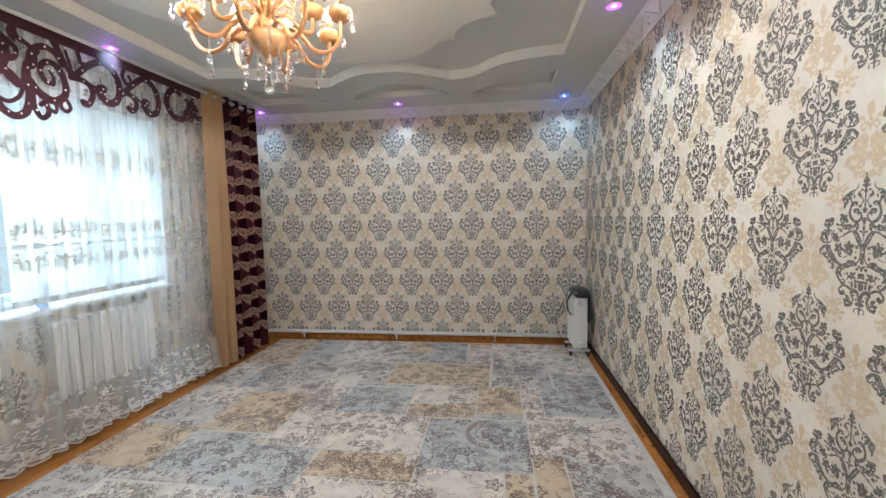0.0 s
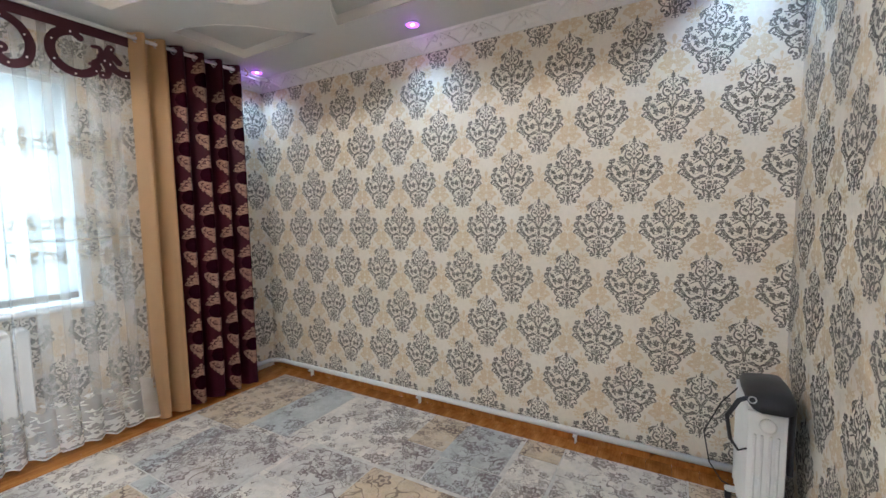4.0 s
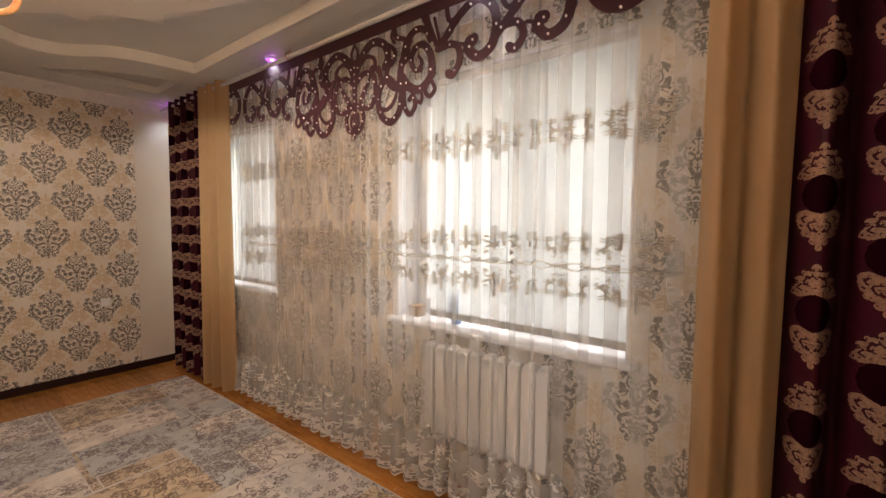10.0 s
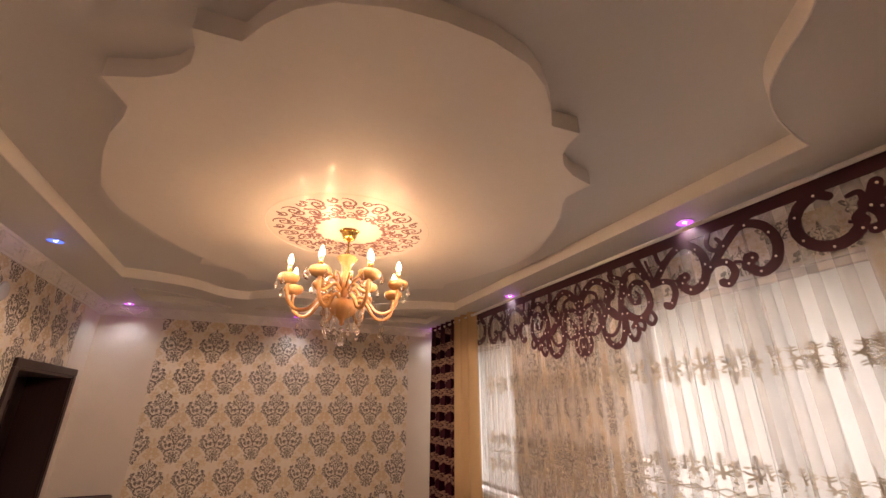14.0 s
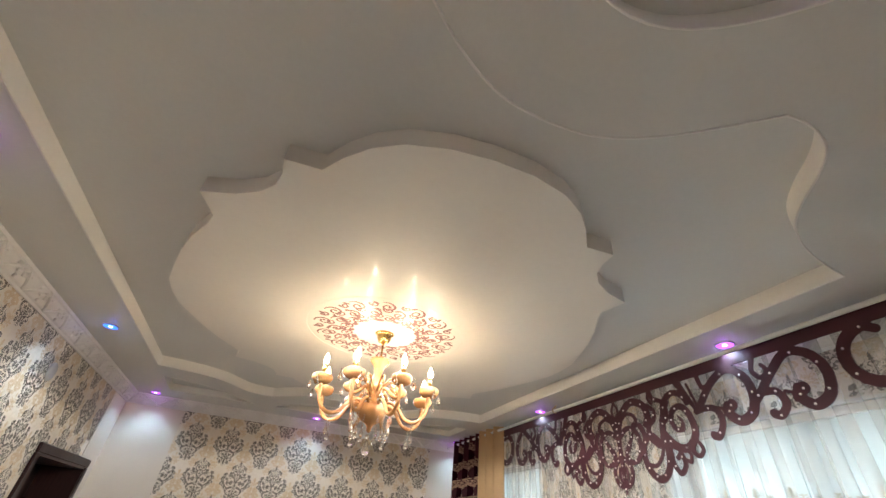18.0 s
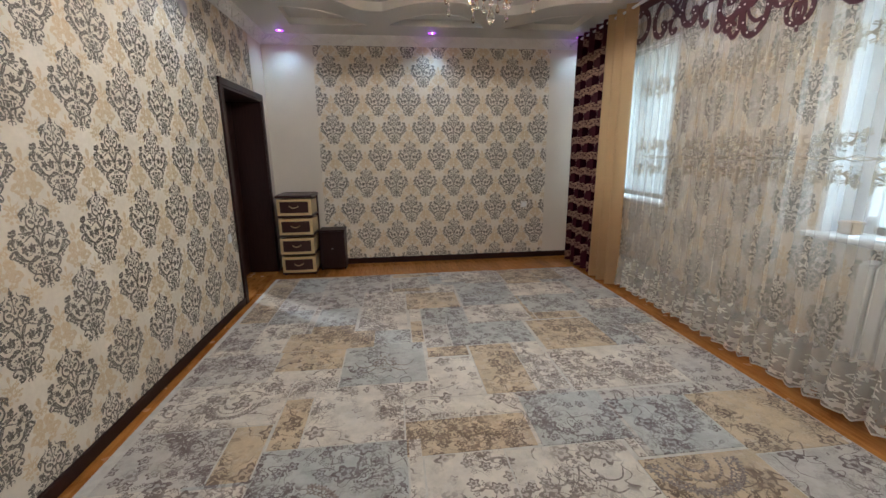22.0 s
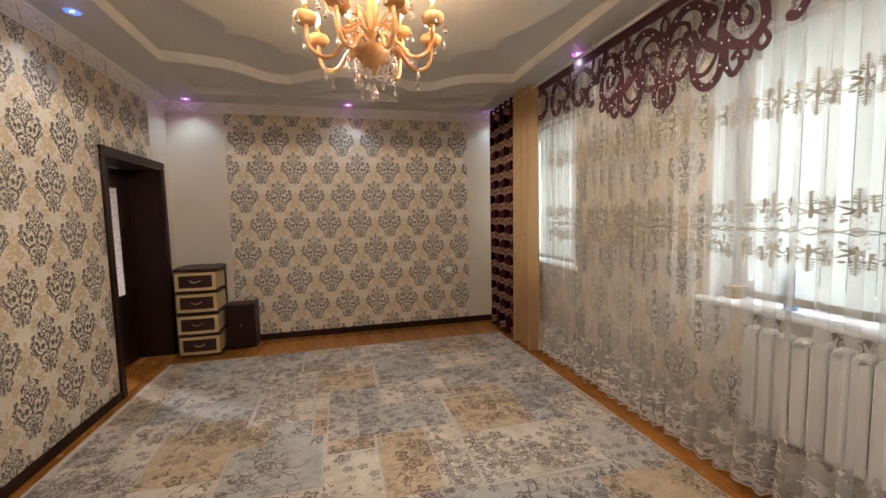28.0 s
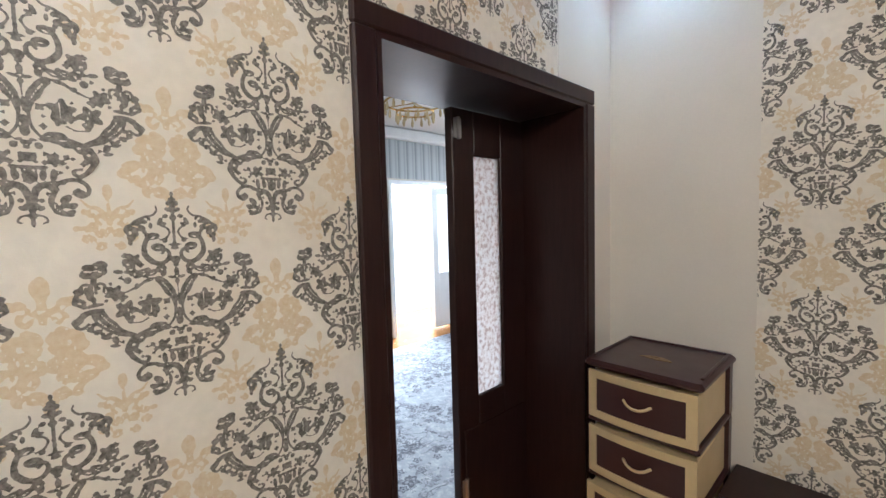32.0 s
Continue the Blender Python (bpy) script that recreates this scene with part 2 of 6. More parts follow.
class Nodes:
    """A short way to write a material's nodes."""

    def __init__(self, name):
        self.m = bpy.data.materials.new(name)
        self.m.use_nodes = True
        self.t = self.m.node_tree
        self.b = self.t.nodes["Principled BSDF"]
        self.out = self.t.nodes["Material Output"]
        self.co = None

    def n(self, kind, **sets):
        node = self.t.nodes.new(kind)
        for key, value in sets.items():
            if key == "op":
                node.operation = value
            elif key == "blend":
                node.data_type, node.blend_type = "RGBA", value
            elif key == "feature":
                node.feature = value
            elif key == "attr":
                node.attribute_name = value
        return node

    def link(self, a, b):
        self.t.links.new(a, b)

    def feed(self, socket, value):
        if hasattr(value, "is_linked"):
            self.link(value, socket)
        elif isinstance(value, (int, float)) or len(value) == len(socket.default_value):
            socket.default_value = value
        else:
            socket.default_value = (*value, 1)

    def coords(self, scale=(1, 1, 1), which="Object"):
        tc, mp = self.n("ShaderNodeTexCoord"), self.n("ShaderNodeMapping")
        self.link(tc.outputs[which], mp.inputs["Vector"])
        mp.inputs["Scale"].default_value = scale
        return mp.outputs[0]

    def math(self, op, a, b=0.0, c=0.0):
        node = self.n("ShaderNodeMath", op=op)
        for k, x in enumerate((a, b, c)):
            self.feed(node.inputs[k], x)
        return node.outputs[0]

    def noise(self, scale, detail=3.0, rough=0.5, vec=None, distort=0.0):
        node = self.n("ShaderNodeTexNoise")
        if vec is None:
            vec = self.base()
        self.link(vec, node.inputs["Vector"])
        for key, value in (("Scale", scale), ("Detail", detail), ("Roughness", rough), ("Distortion", distort)):
            node.inputs[key].default_value = value
        return node.outputs["Fac"]

    def base(self):
        if self.co is None:
            self.co = self.coords()
        return self.co

    def ramp(self, fac, stops):
        node = self.n("ShaderNodeValToRGB")
        self.feed(node.inputs[0], fac)
        el = node.color_ramp.elements
        while len(el) < len(stops):
            el.new(0.5)
        for e, (p, c) in zip(el, stops):
            e.position = p
            e.color = (c, c, c, 1) if isinstance(c, (int, float)) else (*c, 1)
        return node.outputs[0]

    def mix(self, fac, a, b, blend="MIX"):
        node = self.n("ShaderNodeMix", blend=blend)
        self.feed(node.inputs["Factor"], fac)
        self.feed(node.inputs[6], a)
        self.feed(node.inputs[7], b)
        return node.outputs[2]

    def bump(self, height, strength=0.2, distance=0.01):
        node = self.n("ShaderNodeBump")
        node.inputs["Strength"].default_value = strength
        node.inputs["Distance"].default_value = distance
        self.link(height, node.inputs["Height"])
        self.link(node.outputs[0], self.b.inputs["Normal"])
        return self

    def set(self, **vals):
        for key, value in vals.items():
            self.feed(self.b.inputs[key.replace("_", " ").title().replace("Ior", "IOR")], value)
        return self


def paint(name, colour, rough=0.5, metal=0.0, vary=0.12, scale=6.0, grain=60.0, relief=0.08, spec=0.5):
    """A plain surface: its colour with large stains and fine grain."""
    k = Nodes(name)
    big = k.ramp(k.noise(scale, 4), [(0.3, 1 - vary), (0.7, 1.0)])
    fine = k.ramp(k.noise(grain, 2), [(0.25, 1 - vary * 0.5), (0.75, 1.0)])
    k.set(base_color=k.mix(1.0, k.mix(1.0, colour, big, "MULTIPLY"), fine, "MULTIPLY"), metallic=metal)
    k.set(roughness=k.math("MULTIPLY_ADD", k.noise(scale * 2.3, 3), 0.16, rough - 0.08))
    k.b.inputs["Specular IOR Level"].default_value = spec
    if relief:
        k.bump(k.noise(grain * 1.7, 3), relief, 0.004)
    return k.m


def glow(name, colour, strength):
    k = Nodes(name)
    e = k.n("ShaderNodeEmission")
    k.feed(e.inputs["Color"], colour)
    e.inputs["Strength"].default_value = strength
    k.link(e.outputs[0], k.out.inputs["Surface"])
    return k.m


def wallpaper_material():
    k = Nodes("cream_wallpaper")
    cloud = k.ramp(k.noise(3.2, 5, 0.6), [(0.38, (0.83, 0.775, 0.68)), (0.68, (0.78, 0.705, 0.585))])
    fine = k.ramp(k.noise(45, 3), [(0.3, 0.93), (0.7, 1.0)])
    k.set(base_color=k.mix(1.0, cloud, fine, "MULTIPLY"), roughness=0.62)
    return k.bump(k.noise(160, 3), 0.12, 0.003).m


def print_material(name, dark, pale, rough=0.6):
    k = Nodes(name)
    worn = k.ramp(k.noise(80, 5, 0.75), [(0.38, 0.0), (0.68, 1.0)])
    k.set(base_color=k.mix(worn, dark, pale), roughness=rough)
    return k.m


def wood_floor_material():
    k = Nodes("varnished_floor")
    vec = k.coords((9, 0.9, 1))
    grain = k.ramp(k.noise(4, 6, 0.65, vec, 0.8), [(0.25, (0.29, 0.107, 0.022)), (0.5, (0.44, 0.185, 0.043)), (0.8, (0.58, 0.28, 0.08))])
    info = k.n("ShaderNodeObjectInfo")
    tone = k.math("MULTIPLY_ADD", info.outputs["Random"], 0.32, 0.80)
    stain = k.ramp(k.noise(2.4, 5, 0.7, None, 0.6), [(0.36, (0.70, 0.61, 0.52)), (0.5, (1.0, 0.97, 0.94)), (0.64, (1.12, 1.08, 1.0))])
    knots = k.ramp(k.noise(11, 2), [(0.66, 1.0), (0.74, 0.4)])
    colour = k.mix(1.0, k.mix(1.0, grain, tone, "MULTIPLY"), stain, "MULTIPLY")
    k.set(base_color=k.mix(1.0, colour, knots, "MULTIPLY"), roughness=k.math("MULTIPLY_ADD", k.noise(7, 4), 0.26, 0.10))
    return k.bump(k.noise(30, 3), 0.08, 0.003).m


def dark_wood_material():
    k = Nodes("dark_stained_wood")
    vec = k.coords((14, 14, 1.2))
    grain = k.ramp(k.noise(5, 5, 0.6, vec, 0.5), [(0.3, (0.017, 0.006, 0.0055)), (0.75, (0.032, 0.012, 0.010))])
    k.set(base_color=grain, roughness=k.math("MULTIPLY_ADD", k.noise(7, 3), 0.12, 0.33), specular_ior_level=0.3)
    return k.m


def cloth(name, colour, rough=0.8, sheen=0.3, see=0.0, vary=0.12):
    """Woven cloth; see is the share of light that comes through it."""
    k = Nodes(name)
    weave = k.noise(420, 2)
    tone = k.ramp(k.noise(5, 4), [(0.3, 1 - vary), (0.7, 1.0)])
    k.set(base_color=k.mix(1.0, colour, tone, "MULTIPLY"), roughness=rough, sheen_weight=sheen)
    k.bump(weave, 0.15, 0.002)
    if see:
        tr, mx = k.n("ShaderNodeBsdfTranslucent"), k.n("ShaderNodeMixShader")
        k.feed(tr.inputs["Color"], colour)
        mx.inputs[0].default_value = see
        k.link(k.b.outputs[0], mx.inputs[1])
        k.link(tr.outputs[0], mx.inputs[2])
        k.link(mx.outputs[0], k.out.inputs["Surface"])
    return k.m


def satin(name, one, two, rough, spec=0.12):
    """Satin cloth, darker and lighter along the weave."""
    k = Nodes(name)
    k.set(base_color=k.ramp(k.noise(6, 3), [(0.3, one), (0.7, two)]), roughness=rough, specular_ior_level=spec)
    return k.bump(k.noise(380, 2), 0.15, 0.003).m


def net(name, colour, low, high, back=0.5):
    """Sheer cloth that covers a share of what is behind it, lit from both sides."""
    k = Nodes(name)
    k.set(base_color=colour, roughness=0.85)
    tl, tp = k.n("ShaderNodeBsdfTranslucent"), k.n("ShaderNodeBsdfTransparent")
    k.feed(tl.inputs["Color"], colour)
    half, full = k.n("ShaderNodeMixShader"), k.n("ShaderNodeMixShader")
    half.inputs[0].default_value = back
    k.link(k.b.outputs[0], half.inputs[1])
    k.link(tl.outputs[0], half.inputs[2])
    k.link(k.ramp(k.noise(7, 4), [(0.3, low), (0.7, high)]), full.inputs[0])
    k.link(tp.outputs[0], full.inputs[1])
    k.link(half.outputs[0], full.inputs[2])
    k.link(full.outputs[0], k.out.inputs["Surface"])
    return k.m


def rug_material(name, colour, line, flower, pale):
    """Printed pile: worn ground with small outlined flowers and scribbled vines."""
    k = Nodes(name)
    vec = k.base()
    wear = k.ramp(k.noise(7, 6, 0.7), [(0.35, 0.80), (0.62, 1.08)])
    ground = k.mix(1.0, colour, wear, "MULTIPLY")
    ground = k.mix(k.ramp(k.noise(16, 5, 0.75), [(0.5, 0.0), (0.66, 0.6)]), ground, pale)

    def flowers(scale, size, seed):
        sh = k.n("ShaderNodeVectorMath", op="ADD")
        k.link(vec, sh.inputs[0])
        sh.inputs[1].default_value = (seed, seed * 0.7, 0)
        vor = k.n("ShaderNodeTexVoronoi")
        k.link(sh.outputs[0], vor.inputs["Vector"])
        vor.inputs["Scale"].default_value = scale
        loc = k.n("ShaderNodeVectorMath", op="SUBTRACT")
        k.link(sh.outputs[0], loc.inputs[0])
        k.link(vor.outputs["Position"], loc.inputs[1])
        s = k.n("ShaderNodeSeparateXYZ")
        k.link(loc.outputs[0], s.inputs[0])
        ang = k.math("ARCTAN2", s.outputs[1], s.outputs[0])
        r = k.math("SQRT", k.math("ADD", k.math("MULTIPLY", s.outputs[0], s.outputs[0]), k.math("MULTIPLY", s.outputs[1], s.outputs[1])))
        pet = k.math("MULTIPLY_ADD", k.math("COSINE", k.math("MULTIPLY", ang, 5.0)), size * 0.25, size)
        body = k.math("LESS_THAN", r, pet)
        rim = k.math("MULTIPLY", body, k.math("GREATER_THAN", r, k.math("MULTIPLY", pet, 0.66)))
        eye = k.math("LESS_THAN", r, size * 0.3)
        return body, k.math("MAXIMUM", rim, eye)

    b0, l0 = flowers(4.6, 0.046, 1.3)
    b1, l1 = flowers(9.0, 0.026, 0.0)
    _, l2 = flowers(17.0, 0.013, 3.7)
    here = k.ramp(k.noise(3.1, 2), [(0.42, 0.0), (0.5, 1.0)])
    vine = k.math("MULTIPLY", k.math("LESS_THAN", k.math("ABSOLUTE", k.math("SUBTRACT", k.noise(7.5, 1, 0.4, None, 0.8), 0.5)), 0.012), here)
    dense = k.ramp(k.noise(2.3, 2, 0.5, None, 0.6), [(0.52, 0.0), (0.58, 1.0)])
    speck = k.math("MULTIPLY", dense, k.math("LESS_THAN", k.math("ABSOLUTE", k.math("SUBTRACT", k.noise(24, 2, 0.6, None, 1.0), 0.5)), 0.045))
    faint = k.ramp(k.noise(11, 4, 0.7), [(0.3, 0.55), (0.65, 0.98)])
    own = k.n("ShaderNodeObjectInfo")
    slide = k.n("ShaderNodeVectorMath", op="ADD")
    k.link(vec, slide.inputs[0])
    k.link(own.outputs["Random"], slide.inputs[1])
    full = k.ramp(k.noise(2.1, 2, 0.5, slide.outputs[0], 0.4), [(0.43, 0.15), (0.50, 1.0)])
    b1, l1, l2 = (k.math("MULTIPLY", q, full) for q in (b1, l1, l2))
    colour_now = k.mix(k.math("MULTIPLY", k.math("MAXIMUM", b1, k.math("MULTIPLY", b0, here)), 0.5), ground, flower)
    colour_now = k.mix(k.math("MULTIPLY", k.math("MAXIMUM", k.math("MAXIMUM", k.math("MAXIMUM", k.math("MULTIPLY", l0, here), l1), k.math("MULTIPLY", l2, here)), k.math("MAXIMUM", vine, speck)), faint), colour_now, line)
    k.set(base_color=colour_now, roughness=0.92, sheen_weight=0.2)
    return k.bump(k.noise(320, 2), 0.35, 0.004).m


def glass_material(name, colour=(1, 1, 1), rough=0.0, clear=0.9):
    """Thin pane: mostly clear, with a sharp reflection."""
    k = Nodes(name)
    tp, gl, mx, fr = k.n("ShaderNodeBsdfTransparent"), k.n("ShaderNodeBsdfGlossy"), k.n("ShaderNodeMixShader"), k.n("ShaderNodeFresnel")
    k.feed(tp.inputs["Color"], colour)
    gl.inputs["Roughness"].default_value = rough
    fr.inputs["IOR"].default_value = 1.0 + 4.0 * (1.0 - clear)
    k.link(fr.outputs[0], mx.inputs[0])
    k.link(tp.outputs[0], mx.inputs[1])
    k.link(gl.outputs[0], mx.inputs[2])
    k.link(mx.outputs[0], k.out.inputs["Surface"])
    return k.m


def crystal_material(name, colour, rough=0.05, clear=0.85):
    k = Nodes(name)
    k.set(base_color=colour, roughness=rough, transmission_weight=clear, ior=1.45)
    return k.m


M_PAPER = wallpaper_material()
M_GREY = print_material("grey_wallpaper_print", (0.090, 0.080, 0.067), (0.33, 0.30, 0.26))
M_BEIGE = print_material("beige_wallpaper_print", (0.66, 0.52, 0.335), (0.74, 0.635, 0.475))
M_PLAIN = paint("plain_cream_wallpaper", (0.76, 0.70, 0.61), 0.6, vary=0.07, scale=2.5, grain=140, relief=0.12)
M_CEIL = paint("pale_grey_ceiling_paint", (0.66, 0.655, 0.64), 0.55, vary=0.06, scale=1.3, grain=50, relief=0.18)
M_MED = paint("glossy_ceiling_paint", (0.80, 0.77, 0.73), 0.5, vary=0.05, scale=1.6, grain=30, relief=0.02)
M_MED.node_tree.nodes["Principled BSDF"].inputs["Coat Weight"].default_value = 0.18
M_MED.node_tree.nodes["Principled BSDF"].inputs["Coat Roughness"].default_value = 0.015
# lighter than M_CEIL: the lamplight that upright edges catch is in this colour
M_EDGE = paint("lit_edge_paint", (0.86, 0.84, 0.81), 0.5, vary=0.06, scale=3, grain=50, relief=0.12)
M_TRIM = paint("white_moulding", (0.80, 0.78, 0.76), 0.5, vary=0.08, scale=9, grain=70, relief=0.1)
M_FLOOR = wood_floor_material()
M_DARK = dark_wood_material()
M_PVC = paint("white_pvc", (0.82, 0.83, 0.84), 0.3, vary=0.03, relief=0.0)
M_WHITE = paint("white_enamel", (0.80, 0.80, 0.78), 0.35, vary=0.05, relief=0.02)
M_BEIGECLOTH = cloth("beige_satin_cloth", (0.62, 0.405, 0.205), 0.55, 0.15, 0.5)
M_BURG = satin("burgundy_satin_cloth", (0.030, 0.0034, 0.0085), (0.050, 0.006, 0.0145), 0.45)
M_DOT = satin("dark_velvet_dot", (0.012, 0.0016, 0.0048), (0.020, 0.0026, 0.0078), 0.9, 0.0)
M_WOVEN = print_material("beige_woven_medallion", (0.22, 0.12, 0.083), (0.37, 0.225, 0.155), 0.8)
M_TULLE = net("white_tulle", (0.88, 0.88, 0.86), 0.20, 0.245)
M_SLAT = cloth("white_blind_cloth", (0.86, 0.88, 0.88), 0.8, 0.0, 0.7, 0.06)
M_SLATFOOT = cloth("beige_blind_foot", (0.50, 0.47, 0.42), 0.8, 0.0, 0.25, 0.06)
M_LACE = cloth("ivory_embroidery", (0.56, 0.50, 0.41), 0.85, 0.0, 0.5, 0.15)
M_WHITELACE = cloth("white_lace_border", (0.82, 0.81, 0.77), 0.85, 0.0, 0.5, 0.1)
M_LACENET = net("lace_ground", (0.80, 0.77, 0.71), 0.26, 0.40, 0.3)
M_HEM = net("white_hem", (0.86, 0.85, 0.83), 0.72, 0.88, 0.35)
M_VELVET = cloth("burgundy_felt", (0.055, 0.0045, 0.015), 0.7, 0.15, 0.0, 0.25)
M_STUD = paint("pearl_stud", (0.85, 0.80, 0.78), 0.2, vary=0.0, relief=0)
M_GOLD = paint("polished_gold", (0.72, 0.48, 0.16), 0.18, 1.0, 0.08, relief=0.0)
M_AMBER = crystal_material("honey_glass", (0.56, 0.29, 0.115), 0.2, 0.15)
M_CRYSTAL = crystal_material("clear_crystal", (0.99, 0.96, 0.91), 0.02, 1.0)
M_CRYSTALGOLD = crystal_material("golden_crystal", (0.95, 0.80, 0.50), 0.1, 0.5)
M_SILVER = paint("brushed_steel", (0.62, 0.61, 0.60), 0.3, 1.0, 0.08, relief=0.02)
M_RUG = rug_material("cream_rug_pile", (0.68, 0.62, 0.535), (0.16, 0.12, 0.10), (0.40, 0.34, 0.30), (0.66, 0.62, 0.57))
RUG_TONES = {
    "b": rug_material("blue_rug_pile", (0.46, 0.468, 0.44), (0.12, 0.085, 0.085), (0.31, 0.30, 0.30), (0.56, 0.565, 0.55)),
    "t": rug_material("tan_rug_pile", (0.57, 0.45, 0.30), (0.13, 0.085, 0.06), (0.40, 0.30, 0.21), (0.60, 0.52, 0.42)),
    "c": M_RUG,
    "g": rug_material("grey_rug_pile", (0.54, 0.505, 0.455), (0.12, 0.08, 0.075), (0.31, 0.27, 0.25), (0.60, 0.575, 0.54)),
}
M_RUGPRINT = print_material("brown_rug_print", (0.15, 0.115, 0.10), (0.44, 0.39, 0.345), 0.92)
M_SEAM = paint("ivory_rug_seam", (0.68, 0.645, 0.585), 0.92, vary=0.2, scale=20, grain=200, relief=0.3)
M_PANE = glass_material("window_glass", clear=0.975)
M_BLACK = paint("black_leather", (0.018, 0.017, 0.02), 0.38, vary=0.2, grain=90, relief=0.25)
M_RUBBER = paint("black_rubber", (0.02, 0.02, 0.02), 0.6, relief=0.05)
M_BROWNPL = paint("brown_plastic", (0.050, 0.017, 0.016), 0.32, vary=0.15, relief=0.03)
M_CREAMPL = paint("cream_plastic", (0.62, 0.47, 0.25), 0.38, vary=0.08, relief=0.03)
M_GILT = paint("dull_gilt", (0.36, 0.24, 0.10), 0.4, 0.3, 0.3, relief=0.1)
M_BULB = glow("lit_bulb", (1.0, 0.76, 0.46), 140.0)
M_BALCONY = glow("balcony_glare", (0.93, 0.97, 1.0), 1.5)
M_OUT = glow("bright_outdoors", (0.80, 0.96, 0.95), 0.5)

# ---- the large structure ----
OPEN_0, OPEN_1, OPEN_TOP, THICK = -0.815, 0.265, 2.015, 0.36     # the doorway in the door wall
WINDOWS = ((2.14, 3.575), (-0.78, 0.68))
SILL, HEAD = 0.93, 2.42

tagged(put("floor", Shape().box(WX - 0.4, DX + THICK, BY - 0.2, AY + 0.2, -0.2, -0.02), M_DARK), "varnished orange pine plank floor", "floor", kind="structure")
floor = bpy.data.objects["floor"]

w = Shape().box(WX - 0.4, WX, BY - 0.2, AY + 0.2, -0.02, SILL - 0.03)
w.box(WX - 0.4, WX, BY - 0.2, AY + 0.2, HEAD, 3.1)
for a, b in ((BY - 0.2, WINDOWS[1][0]), (WINDOWS[1][1], WINDOWS[0][0]), (WINDOWS[0][1], AY + 0.2)):
    w.box(WX - 0.4, WX, a, b, SILL - 0.03, HEAD)
wall_west = put("wall_west", w, M_PAPER, label="cream damask papered wall with two windows behind curtains", category="wall", kind="structure")
w = Shape().box(DX, DX + THICK, OPEN_1, AY + 0.2, -0.02, 3.1)
w.box(DX, DX + THICK, BY - 0.2, OPEN_0, -0.02, 3.1).box(DX, DX + THICK, OPEN_0, OPEN_1, OPEN_TOP, 3.1)
wall_east = put("wall_east", w, M_PAPER, label="cream wall papered with grey damask and a doorway", category="wall", kind="structure")
wall_north = put("wall_north", Shape().box(WX, DX, AY, AY + 0.2, -0.02, 3.1), M_PAPER, label="cream wall papered with grey damask medallions", category="wall", kind="structure")
wall_south = put("wall_south", Shape().box(WX, DX, BY - 0.2, BY, -0.02, 3.1), M_PLAIN, label="plain cream wall with a damask papered panel", category="wall", kind="structure")
PANEL = (0.455, 3.355)
put("wallpaper_panel", Shape().box(PANEL[0], PANEL[1], BY, BY + 0.003, 0.0, 2.70), M_PAPER, wall_south)
put("plain_strip", Shape().box(DX - 0.003, DX, BY + 0.002, -0.62, OPEN_TOP + 0.06, 2.70), M_PLAIN, wall_east)
put("plain_strip", Shape().box(DX - 0.003, DX, BY + 0.002, -0.885, 0.0, OPEN_TOP + 0.06), M_PLAIN, wall_east)


